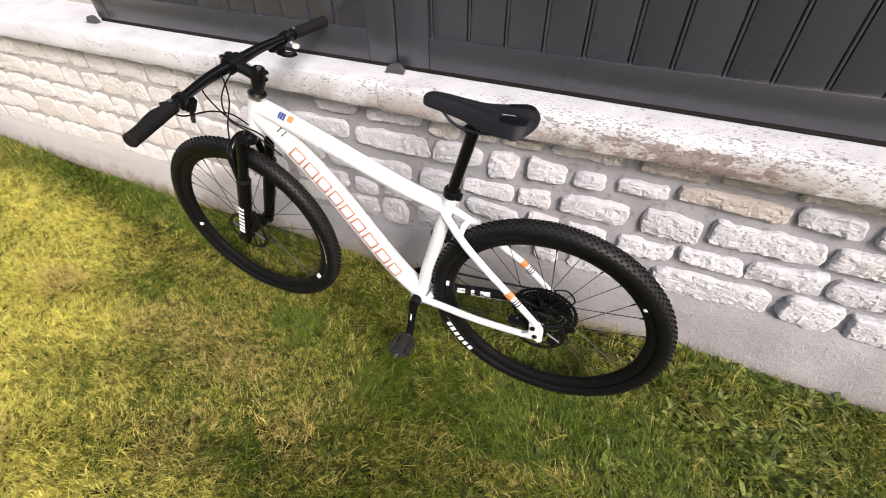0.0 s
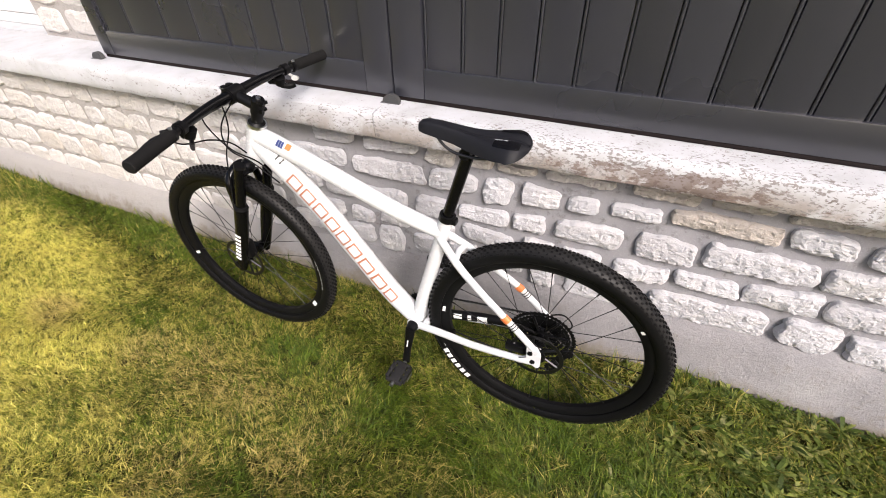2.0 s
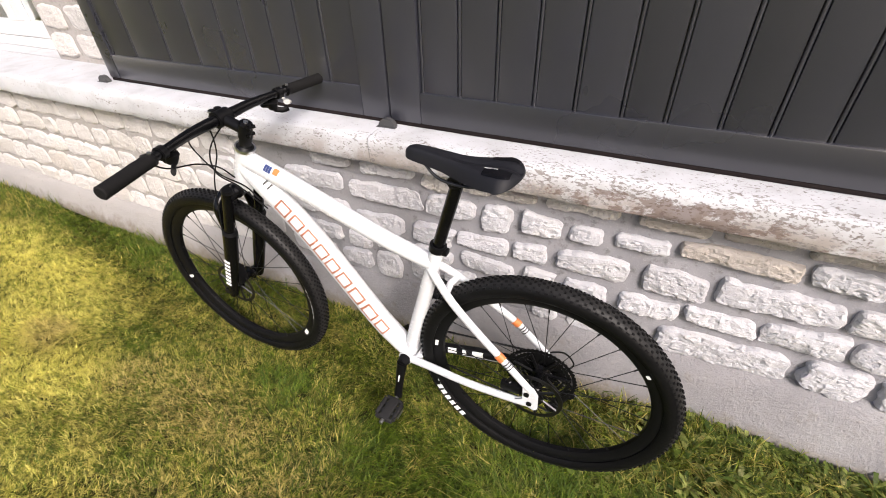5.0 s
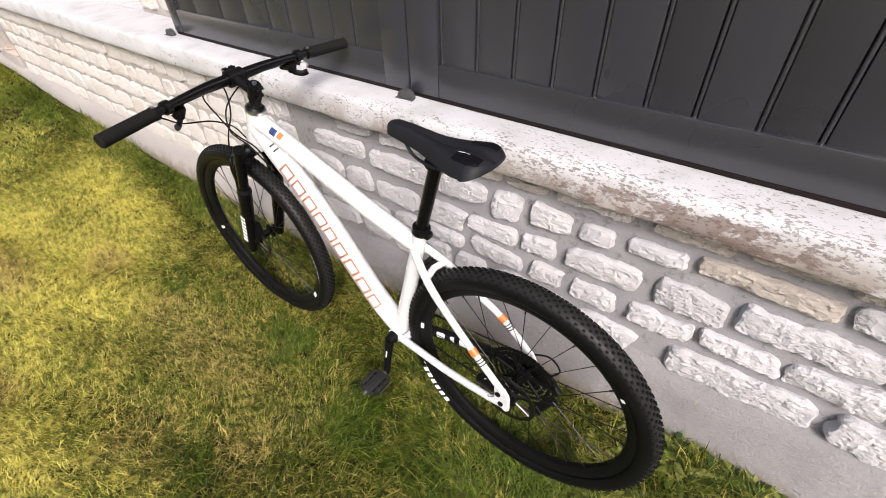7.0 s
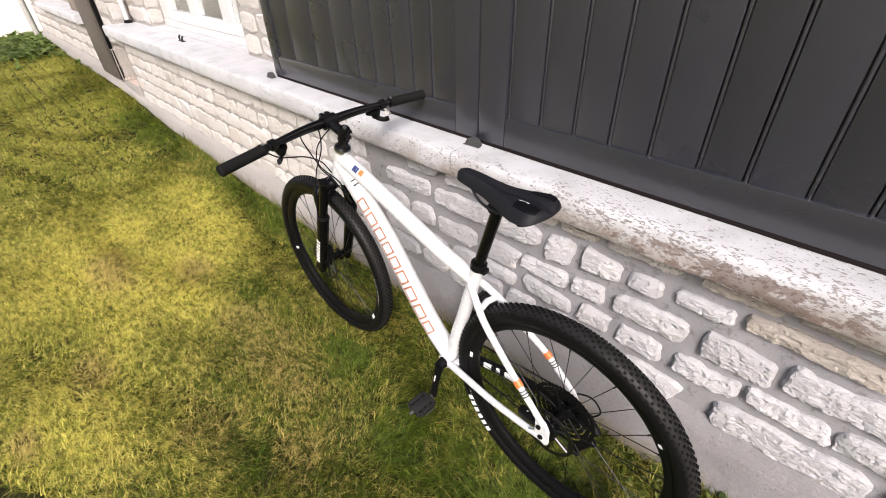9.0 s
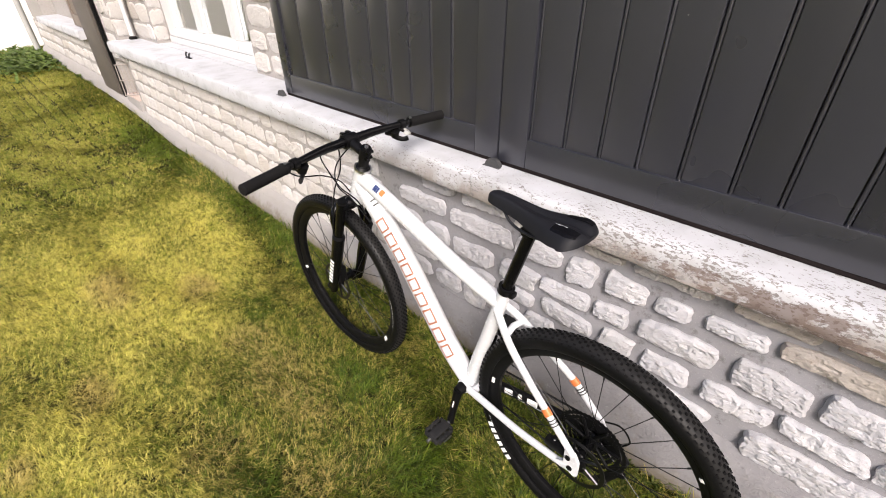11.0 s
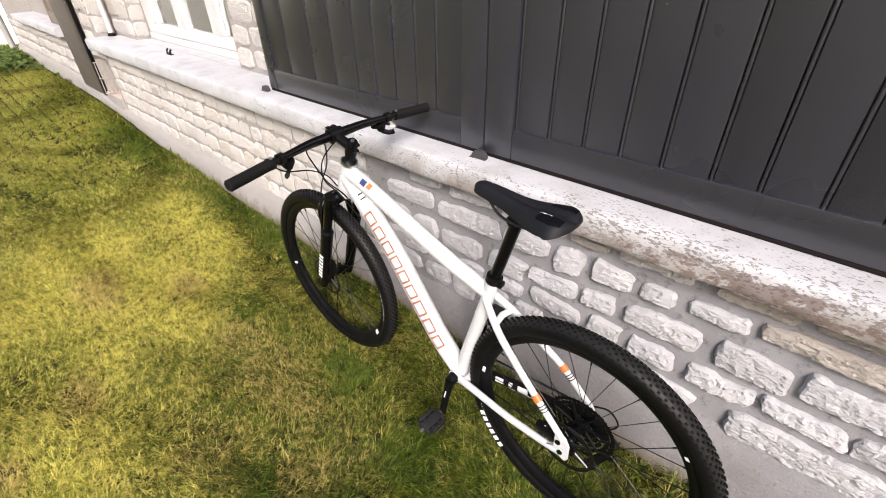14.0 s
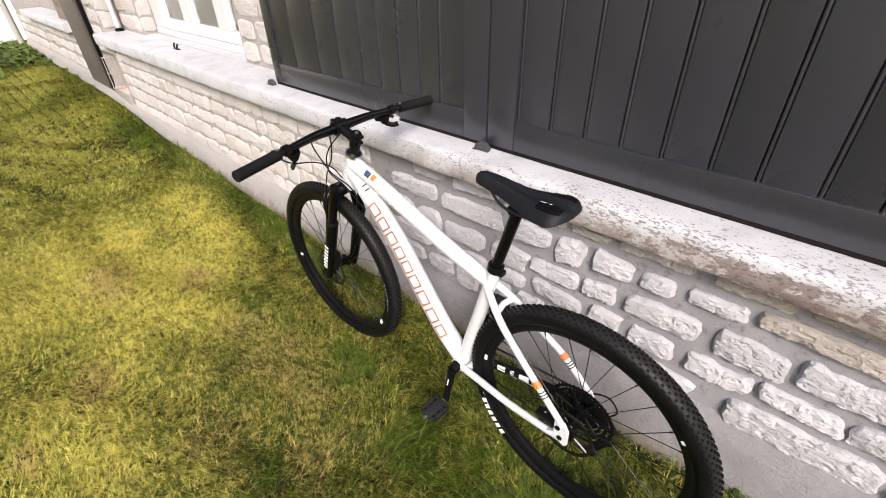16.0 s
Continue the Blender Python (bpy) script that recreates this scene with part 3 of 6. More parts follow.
def build_sill(x0, x1, back, name="window_sill"):
    """Long stone sill of several blocks with a rounded, weathered nose."""
    sill = empty(name)
    tagged(sill, "long stone sill with flaking white paint and brown stains", "sill", kind="structure")
    cuts = [x for x in (-9.6, -8.2, -6.75, -5.32, -3.95, -2.45, -0.775, 1.25, EAST) if x0 < x < x1]
    cuts = [x0, *cuts, x1]
    for a, b in zip(cuts, cuts[1:]):
        a, b = a + 0.0015, b - 0.0015
        nose = [(0.05, SILL_UNDER), (-0.056, SILL_UNDER - 0.005), (-0.062, SILL_UNDER + 0.001), (-0.0645, SILL_UNDER + 0.022), (-0.0645, SILL_UNDER + 0.072),
                (-0.061, SILL_UNDER + 0.082), (-0.053, SILL_UNDER + 0.087), (-0.01, SILL_TOP - 0.003), (0.05, SILL_TOP), (back, SILL_TOP + 0.004)]
        bm = bmesh.new()
        rows = []
        n = max(2, int((b - a) / 0.03))
        for i in range(n + 1):
            x = a + (b - a) * i / n
            row = []
            for k, (y, z) in enumerate(nose):
                j = 0.0026 * noise.noise(Vector((x * 7, k * 0.6, 3.3))) + 0.0026 * noise.noise(Vector((x * 24, k * 1.1, 8.3)))
                w = 0.0035 * noise.noise(Vector((x * 1.6, 0.5, k * 0.12)))
                on = 1.0 if 0 < k < 9 else 0.0
                row.append(bm.verts.new((x, y + on * (j + w), z + on * 0.8 * j)))
            rows.append(row)
        for r0, r1 in zip(rows, rows[1:]):
            for k in range(len(nose) - 1):
                bm.faces.new((r0[k], r0[k + 1], r1[k + 1], r1[k]))
        bm.faces.new(rows[0])
        bm.faces.new(rows[-1][::-1])
        part("sill_stone", bm, M_SILL, sill)
    return sill


build_sill(-5.50, EAST, 0.214)
build_sill(-9.6, -6.75, 0.214, "window_sill_far")
# deep ledge inside the window opening, in line with the sill
tagged(part("window_ledge", box((WINDOW[0] + 0.002, 0.216, SILL_UNDER), (WINDOW[1] - 0.002, 0.40, SILL_TOP + 0.006)), M_SILL, smooth=False), "white stone ledge inside the window opening", "ledge", kind="structure")


def build_window():
    x0, x1 = WINDOW
    y0, y1 = 0.335, 0.395
    z0, z1 = SILL_TOP + 0.008, 2.148
    win = empty("window_1")
    tagged(win, "white painted casement window with two tall panes", "window", kind="structure")
    def bar(name, lo, hi, parent=win):
        return part(name, box(lo, hi, 0.006), M_WHITE_FRAME, parent)
    bar("bottom_rail", (x0 + 0.002, y0 - 0.010, z0), (x1 - 0.002, y1, z0 + 0.055))
    bar("top_rail", (x0 + 0.002, y0, z1 - 0.07), (x1 - 0.002, y1, z1))
    joints = (-4.645, -4.005, -3.365, x1 - 0.05)
    bar("jamb", (x0 + 0.002, y0, z0 + 0.057), (joints[0] - 0.002, y1, z1 - 0.072))
    bar("jamb", (joints[3] + 0.002, y0, z0 + 0.057), (x1 - 0.002, y1, z1 - 0.072))
    for a, b in zip(joints, joints[1:]):
        b -= 0.002
        sash = empty("casement")
        sash.parent = win
        za, zb = z0 + 0.058, z1 - 0.073
        bar("sash_rail", (a, y0 - 0.014, za), (b, y1 - 0.012, za + 0.080), sash)
        bar("sash_rail", (a, y0 - 0.014, zb - 0.06), (b, y1 - 0.012, zb), sash)
        bar("sash_stile", (a, y0 - 0.014, za + 0.081), (a + 0.082, y1 - 0.012, zb - 0.061), sash)
        bar("sash_stile", (b - 0.082, y0 - 0.014, za + 0.081), (b, y1 - 0.012, zb - 0.061), sash)
        g = part("pane", box((a + 0.083, y0 + 0.012, za + 0.082), (b - 0.083, y0 + 0.016, zb - 0.062)), M_GLASS, sash, "clear glass pane", smooth=False)
        g.visible_shadow = False
    # the room behind
    tagged(part("room_floor", box((x0 - 0.6, 0.502, 0.20), (x1 + 0.6, 2.6, 0.25)), M_ROOM, smooth=False), "dim room floor", "floor", kind="structure")
    tagged(part("room_wall", box((x0 - 0.6, 2.602, 0.20), (x1 + 0.6, 2.7, 2.4)), M_ROOM, smooth=False), "dim room wall behind the window", "wall", kind="structure")


build_window()


# ------------------------------------------------------------------ shutters
SHUTTER_Y = 0.053
RAIL_TOP = 0.962


def build_shutter(name, west, east, grooves, label):
    """A wooden shutter leaf: two stiles, a bottom and a top rail, and tongued boards between."""
    leaf = empty(name)
    tagged(leaf, label, "shutter", "house shutters")
    z0, z1 = SILL_TOP + 0.014, 2.45
    y0, y1 = SHUTTER_Y, SHUTTER_Y + 0.044
    inner_w, inner_e = grooves[0], grooves[-1]
    def piece(part_name, lo, hi, bevel=0.004):
        return part(part_name, box(lo, hi, bevel), M_SHUTTER, leaf)
    piece("stile", (west, y0, z0), (inner_w - 0.001, y1, z1))
    piece("stile", (inner_e + 0.001, y0, z0), (east, y1, z1))
    piece("bottom_rail", (inner_w, y0 + 0.0012, z0), (inner_e, y1, RAIL_TOP))
    piece("top_rail", (inner_w, y0 + 0.0012, z1 - 0.11), (inner_e, y1, z1))
    warp = random.Random(int(100 - west * 10))
    for a, b in zip(grooves, grooves[1:]):
        bm = bmesh.new()
        # board with a rounded bead along its west edge
        add_box(bm, (a + 0.0125, y0 + 0.009, RAIL_TOP - 0.01), (b - 0.0012, y1 - 0.008, z1 - 0.10), 0.0035)
        # no two boards lie quite in one plane
        turn = Matrix.Rotation(radians(warp.uniform(-0.9, 0.9)), 3, "Z") @ Matrix.Rotation(radians(warp.uniform(-0.12, 0.12)), 3, "X")
        bmesh.ops.rotate(bm, verts=bm.verts, cent=((a + b) / 2, y0 + 0.02, 1.0), matrix=turn)
        part("board", bm, M_SHUTTER, leaf)
        part("bead", tube([(a + 0.0062, y0 + 0.0145, RAIL_TOP - 0.008), (a + 0.0062, y0 + 0.0145, z1 - 0.101)], 0.0048, 10), M_SHUTTER, leaf)
    # dark strip added in the gap under the leaf to paint its shade
    part("bottom_gap_shade", box((west + 0.004, y0 + 0.003, SILL_TOP + 0.001), (east - 0.004, y1 - 0.004, z0 - 0.0005), 0.002), M_GAP_SHADE, leaf, "dark brown strip that paints the shaded gap under the leaf")
    back = box((inner_w, y1 - 0.0075, RAIL_TOP - 0.01), (inner_e, y1 - 0.001, z1 - 0.1))
    part("backing", back, M_SHUTTER, leaf, smooth=False)
    return leaf


build_shutter("shutter_leaf", -0.752, 1.36, [-0.641, -0.518, -0.403, -0.291, -0.178, -0.056, 0.049, 0.172, 0.279, 0.393, 0.507, 0.622, 0.737, 0.852, 0.967, 1.082, 1.25],
              "wide charcoal-grey boarded wooden shutter standing on the sill")
build_shutter("shutter_leaf", -2.215, -0.758, [-2.145, -1.985, -1.772, -1.605, -1.445, -1.325, -1.205, -1.090, -0.988, -0.862],
              "charcoal-grey boarded wooden shutter, closed against its neighbour")


def build_stop(x):
    """A small cast foot that holds the leaves at the sill."""
    s = empty("shutter_stop", Matrix.Translation((x, 0.030, SILL_TOP - 0.004)))
    tagged(s, "small dark metal shutter stop fixed on the sill", "shutter stop", "shutter stops")
    bm = bmesh.new()
    arc = [(0.031 * math.cos(math.pi * i / 14), 0.004 + 0.026 * math.sin(math.pi * i / 14)) for i in range(15)] + [(-0.031, 0.0), (0.031, 0.0)]
    v0, v1 = [bm.verts.new((x, -0.006, z)) for x, z in arc], [bm.verts.new((x, 0.012, z)) for x, z in arc]
    bm.faces.new(v0)
    bm.faces.new(v1[::-1])
    for i in range(len(arc)):
        j = (i + 1) % len(arc)
        bm.faces.new((v0[i], v1[i], v1[j], v0[j]))
    part("tab", bm, M_STOP, s, "rounded grey tab")
    part("foot_plate", box((-0.036, -0.014, -0.002), (0.036, 0.016, 0.004), 0.002), M_STOP, s)
    return s


build_stop(-0.755)
build_stop(-2.232)


def build_hook():
    """A shutter catch lying on the sill."""
    h = empty("shutter_catch", Matrix.Translation((-3.83, 0.115, SILL_TOP + 0.003)) @ Matrix.Scale(0.8, 4))
    tagged(h, "small dark iron shutter catch on the white sill", "shutter catch")
    part("plate", box((-0.06, -0.014, 0.0), (0.06, 0.014, 0.008), 0.003), M_BLACK_MATT, h)
    part("arm", tube(curve_pts([(-0.045, 0, 0.004), (-0.05, 0, 0.03), (-0.02, 0, 0.05)], 6), 0.008, 8), M_BLACK_MATT, h)
    part("arm", tube(curve_pts([(0.02, 0, 0.004), (0.03, 0, 0.035), (0.06, 0, 0.045)], 6), 0.008, 8), M_BLACK_MATT, h)


build_hook()


# ------------------------------------------------------------------ west end of the house
def build_brown_board():
    b = empty("door_board")
    tagged(b, "tall dark brown wooden board standing against the stone wall", "board")
    part("panel", box((-6.56, -0.034, 0.27), (-5.915, 0.016, 2.9), 0.006), M_BROWN, b)
    part("edge_strip", box((-5.913, -0.012, 0.25), (-5.862, 0.016, 2.9), 0.004), M_BLACK_MATT, b, "almost black edge strip")


def build_far_shutter():
    s = empty("far_shutter")
    tagged(s, "grey-brown panelled shutter beside the far window", "shutter")
    x0, x1, y0, y1, z0, z1 = -7.35, -6.52, 0.03, 0.07, SILL_TOP + 0.008, 2.4
    part("stile", box((x0, y0, z0), (x0 + 0.1, y1, z1), 0.004), M_TAUPE, s)
    part("stile", box((x1 - 0.1, y0, z0), (x1, y1, z1), 0.004), M_TAUPE, s)
    part("bottom_rail", box((x0 + 0.101, y0, z0), (x1 - 0.101, y1, z0 + 0.13), 0.004), M_TAUPE, s)
    part("panel", box((x0 + 0.101, y0 + 0.014, z0 + 0.131), (x1 - 0.101, y1 - 0.008, z1), 0.004), M_TAUPE, s)


def build_crate():
    """A wire rack at the foot of the wall."""
    c = empty("wire_rack", Matrix.Translation((-5.70, -0.030, 0.292)) @ Matrix.Rotation(radians(62), 4, "Z"))
    tagged(c, "small pale rusty wire rack standing in a wall recess", "wire rack")
    w, h = 0.145, 0.31
    for x in np.linspace(0, w, 5):
        part("bar", tube([(float(x), 0.0, 0.0), (float(x), 0.0, h)], 0.0055, 8), M_RUST, c)
    for z in (0.006, h * 0.5, h):
        part("cross_bar", tube([(-0.006, -0.008, z), (w + 0.006, -0.008, z)], 0.006, 8), M_RUST, c)


def build_drain_pipe():
    p = empty("white_pipe")
    tagged(p, "thin white painted pipe running down the stone wall to the sill", "pipe")
    part("tube", tube([(-5.39, 0.150, SILL_TOP + 0.035), (-5.39, 0.150, 2.9)], 0.021, 14), M_WHITE_FRAME, p)
    part("foot", lathe([(0.001, 0), (0.036, 0), (0.036, 0.02), (0.025, 0.026), (0.001, 0.026)], 16, "z", (-5.39, 0.150, SILL_TOP + 0.004), closed=False), M_BLACK_MATT, p, "dark metal foot")


build_brown_board()
build_far_shutter()
build_crate()
build_drain_pipe()
tagged(part("threshold", box((-5.855, 0.002, 0.05), (-5.385, 0.130, 0.276), 0.008), M_PLINTH), "rough grey threshold at the wall foot", "threshold", kind="structure")

tagged(part("threshold_tile", box((-5.84, 0.006, 0.277), (-5.40, 0.128, 0.291), 0.003), M_TILE), "worn reddish tile on the threshold", "tile", kind="structure")

# garden wall and post beyond the house
tagged(part("garden_wall", box((-12.5, -6.5, -0.2), (-12.2, 7.0, 2.6), 0.02), M_PALE), "pale rendered garden wall in the distance", "wall", kind="structure")
post = empty("fence_post", Matrix.Translation((-11.25, -0.06, 0.0)))
tagged(post, "slim grey metal post at the corner of the house", "post")
part("shaft", tube([(0, 0, -0.1), (0, 0, 2.4)], 0.045, 12), M_POST, post)
part("cap", lathe([(0.001, 2.44), (0.03, 2.43), (0.05, 2.40), (0.05, 2.39), (0.001, 2.39)], 14, "z", closed=False), M_POST, post)


# ------------------------------------------------------------------ the bicycle
# bike axes: x forwards, y to its left, z up; origin under the rear axle
LEAN, HEADING, STEER = radians(-0.65), radians(0.27), radians(1.6)
_fw = Vector((-math.cos(HEADING), math.sin(HEADING), 0.0043)).normalized()
_side = Vector((math.sin(HEADING), math.cos(HEADING), 0)) * math.cos(LEAN) - Vector((0, 0, math.sin(LEAN)))
_left = -(_side - _fw * _side.dot(_fw)).normalized()
_up = _fw.cross(_left)
WHEEL_R = 0.3665
REAR_HUB = Vector((-0.0918, -0.3537, 0.3396))
_o = REAR_HUB - _up * WHEEL_R
BIKE = Matrix(((_fw.x, _left.x, _up.x, _o.x), (_fw.y, _left.y, _up.y, _o.y), (_fw.z, _left.z, _up.z, _o.z), (0, 0, 0, 1)))
bike = empty("mountain_bike", BIKE)
tagged(bike, "white hardtail mountain bike with black wheels leaning on the wall", "bicycle")

BB = Vector((0.409, 0, 0.304))
HEAD_LOW, HEAD_TOP = Vector((0.942, 0, 0.789)), Vector((0.889, 0, 0.914))
SEAT_TOP = Vector((0.297, 0, 0.752))
RA, FA = Vector((0, 0, WHEEL_R)), Vector((1.110, 0, WHEEL_R))
AXIS = (HEAD_TOP - HEAD_LOW).normalized()
TURN_M = Matrix.Translation(HEAD_LOW) @ Matrix.Rotation(STEER, 4, AXIS) @ Matrix.Translation(-HEAD_LOW)


def lerp(a, b, t):
    return Vector(a) + (Vector(b) - Vector(a)) * t


# ---- frame
DOWN_LINE = curve_pts([(0.912, 0, 0.862), (0.80, 0, 0.758), (0.70, 0, 0.650), (0.612, 0, 0.535), (0.505, 0, 0.396), BB], 8)
DOWN_R = [float(np.interp(i / (len(DOWN_LINE) - 1), (0, 0.15, 0.5, 0.85, 1), (0.034, 0.037, 0.0365, 0.034, 0.029))) for i in range(len(DOWN_LINE))]
DOWN_FLAT = [float(np.interp(i / (len(DOWN_LINE) - 1), (0, 0.15, 0.5, 0.85, 1), (0.78, 0.80, 0.88, 0.98, 1.1))) for i in range(len(DOWN_LINE))]


def down_at(u):
    """Point, radius and flattening of the down tube at u from head (0) to crank (1)."""
    k = u * (len(DOWN_LINE) - 1)
    i = min(int(k), len(DOWN_LINE) - 2)
    return lerp(DOWN_LINE[i], DOWN_LINE[i + 1], k - i), DOWN_R[i], DOWN_FLAT[i]


part("head_tube", tube([HEAD_LOW, lerp(HEAD_LOW, HEAD_TOP, 0.12), lerp(HEAD_LOW, HEAD_TOP, 0.85), HEAD_TOP], [0.0300, 0.0285, 0.0260, 0.0270], 24), M_BIKE_WHITE, bike)
part("down_tube", tube(DOWN_LINE, DOWN_R, 24, DOWN_FLAT, (0, 1, 0)), M_BIKE_WHITE, bike)
top_pts = curve_pts([lerp(HEAD_LOW, HEAD_TOP, 0.74), (0.80, 0, 0.852), (0.62, 0, 0.789), (0.45, 0, 0.730), (0.312, 0, 0.694)], 6)
n_top = len(top_pts)
part("top_tube", tube(top_pts, [0.031 - 0.009 * (i / (n_top - 1)) ** 0.7 for i in range(n_top)], 20, [0.80 + 0.25 * i / (n_top - 1) for i in range(n_top)], (0, 1, 0)), M_BIKE_WHITE, bike)
part("gusset", tube([(0.890, 0, 0.846), (0.85, 0, 0.822), (0.79, 0, 0.795)], [0.024, 0.022, 0.008], 16, 0.6, (0, 1, 0)), M_BIKE_WHITE, bike)
part("seat_tube", tube(curve_pts([BB, (0.380, 0, 0.43), (0.335, 0, 0.60), SEAT_TOP], 6), [0.0215] * 8 + [0.0205] * 6 + [0.0190] * 5, 20), M_BIKE_WHITE, bike)
part("bottom_bracket_shell", lathe([(0.0235, -0.038), (0.0235, 0.038), (0.016, 0.038), (0.016, -0.038)], 28, "y", BB), M_BIKE_WHITE, bike)
for s in (1, -1):
    stay = curve_pts([(0.318, 0.012 * s, 0.686), (0.290, 0.026 * s, 0.664), (0.236, 0.046 * s, 0.617), (0.164, 0.058 * s, 0.556), (0.091, 0.068 * s, 0.499), (0.002, 0.071 * s, 0.414)], 6)
    part("seat_stay", tube(stay, [0.0135 - 0.003 * i / (len(stay) - 1) for i in range(len(stay))], 14, 0.75, (0, 1, 0)), M_BIKE_WHITE, bike)
    chain = curve_pts([(0.398, 0.030 * s, 0.303), (0.31, 0.042 * s, 0.315), (0.186, 0.055 * s, 0.325), (0.047, 0.067 * s, 0.349), (-0.004, 0.071 * s, 0.362)], 6)
    part("chain_stay", tube(chain, [0.0155 - 0.004 * i / (len(chain) - 1) for i in range(len(chain))], 14, 0.72, (0, 1, 0)), M_BIKE_WHITE, bike)
    bm = bmesh.new()
    outline = [(0.026, 0.428), (-0.004, 0.426), (-0.018, 0.402), (-0.021, 0.350), (-0.012, 0.340), (0.004, 0.352), (0.046, 0.340), (0.044, 0.362), (0.020, 0.374)]
    y0 = 0.066 * s
    v0 = [bm.verts.new((x, y0, z)) for x, z in outline]
    v1 = [bm.verts.new((x, y0 + 0.009 * s, z)) for x, z in outline]
    bm.faces.new(v0)
    bm.faces.new(v1[::-1])
    for i in range(len(outline)):
        j = (i + 1) % len(outline)
        bm.faces.new((v0[i], v1[i], v1[j], v0[j]))
    bmesh.ops.bevel(bm, geom=list(bm.edges), offset=0.0018, segments=2, affect="EDGES")
    part("dropout", bm, M_BIKE_WHITE, bike)
part("stay_bridge", tube([(0.258, -0.040, 0.636), (0.264, 0, 0.640), (0.258, 0.040, 0.636)], 0.0095, 12), M_BIKE_WHITE, bike)
part("stay_yoke", tube([(0.372, -0.036, 0.309), (0.368, 0, 0.309), (0.372, 0.036, 0.309)], 0.012, 12), M_BIKE_WHITE, bike)
part("seat_brace", tube([(0.330, 0, 0.706), (0.316, 0, 0.690), (0.314, 0, 0.672)], [0.014, 0.019, 0.015], 12), M_BIKE_WHITE, bike)


# ---- wheels
def build_wheel(name, hub, turned, rotor_y, hub_half):
    wheel = empty(name)
    wheel.parent = bike
    wheel.matrix_basis = (TURN_M if turned else Matrix()) @ Matrix.Translation(hub)
    R, r = 0.3370, 0.0275
    prof = []
    for i in range(25):
        a = math.pi * (-0.74 + 1.48 * i / 24)
        squash = 0.95 if abs(a) < 1.1 else 1.0
        prof.append((R + r * math.cos(a) * squash, r * math.sin(a)))
    prof += [(0.318, 0.013), (0.318, -0.013)]
    tyre = part("tyre", lathe(prof, 120, "y"), M_RUBBER, wheel, "black knobbly mountain tyre")
    # knobs of the tread, in staggered rows
    bm = bmesh.new()
    n = 112
    rows = ((0.13, 0.0, 0.0030, 0.0038), (-0.13, 0.5, 0.0030, 0.0038), (0.42, 0.5, 0.0030, 0.0036), (-0.42, 0.0, 0.0030, 0.0036), (0.74, 0.0, 0.0030, 0.0036), (-0.74, 0.5, 0.0030, 0.0036),
            (1.04, 0.5, 0.0032, 0.0054), (-1.04, 0.0, 0.0032, 0.0054))
    for k in range(n):
        for phi, shift, hw, hl in rows:
            t = 2 * math.pi * (k + shift) / n
            er = Vector((math.cos(t), 0, math.sin(t)))
            et = Vector((-math.sin(t), 0, math.cos(t)))
            ey = Vector((0, 1, 0))
            nrm = er * math.cos(phi) + ey * math.sin(phi)
            wid = -er * math.sin(phi) + ey * math.cos(phi)
            c = er * R + nrm * (r * 0.955)
            m = Matrix((( wid.x, et.x, nrm.x, c.x), (wid.y, et.y, nrm.y, c.y), (wid.z, et.z, nrm.z, c.z), (0, 0, 0, 1)))
            bot = [m @ Vector((a * hw, b * hl, -0.002)) for a, b in ((-1, -1), (1, -1), (1, 1), (-1, 1))]
            top = [m @ Vector((a * hw * 0.78, b * hl * 0.78, 0.0024)) for a, b in ((-1, -1), (1, -1), (1, 1), (-1, 1))]
            vb, vt = [bm.verts.new(p) for p in bot], [bm.verts.new(p) for p in top]
            bm.faces.new(vt)
            for i in range(4):
                j = (i + 1) % 4
                bm.faces.new((vb[i], vb[j], vt[j], vt[i]))
    tread = part("tread", bm, M_TREAD, tyre, "rows of small rubber tread knobs", smooth=False)
    tagged(tread, kind="stuff")
    rim = part("rim", lathe([(0.3185, 0.0135), (0.3185, 0.0165), (0.3125, 0.0168), (0.300, 0.0135), (0.2905, 0.0075), (0.2885, 0.0), (0.2905, -0.0075), (0.300, -0.0135), (0.3125, -0.0168), (0.3185, -0.0165), (0.3185, -0.0135), (0.309, -0.010), (0.309, 0.010)], 120, "y"), M_BLACK_MATT, wheel, "black alloy rim")
    hub_part = part("hub", lathe([(0.009, -hub_half), (0.012, -hub_half * 0.9), (0.028, -hub_half * 0.62), (0.028, -hub_half * 0.56), (0.015, -hub_half * 0.4), (0.015, hub_half * 0.4), (0.028, hub_half * 0.56), (0.028, hub_half * 0.62), (0.012, hub_half * 0.9), (0.009, hub_half)], 32, "y"), M_BLACK_GLOSS, wheel)
    for k in range(28):
        t = 2 * math.pi * k / 28
        s = 1 if k % 2 else -1
        lean = 0.42 if (k // 2) % 2 else -0.42
        p0 = Vector((0.026 * math.cos(t + lean * 2.1), s * hub_half * 0.58, 0.026 * math.sin(t + lean * 2.1)))
        p1 = Vector((0.291 * math.cos(t), s * 0.003, 0.291 * math.sin(t)))
        part("spoke", tube([p0, p1], 0.00115, 6), M_SPOKE, wheel)
        part("nipple", tube([lerp(p0, p1, 0.955), p1], 0.0022, 6), M_BLACK_MATT, wheel)
    # brake rotor: outer band, arms and carrier
    rotor = empty("brake_rotor")
    rotor.parent = wheel
    part("band", lathe([(0.070, rotor_y - 0.0009), (0.082, rotor_y - 0.0009), (0.082, rotor_y + 0.0009), (0.070, rotor_y + 0.0009)], 72, "y"), M_DARK_STEEL, rotor)
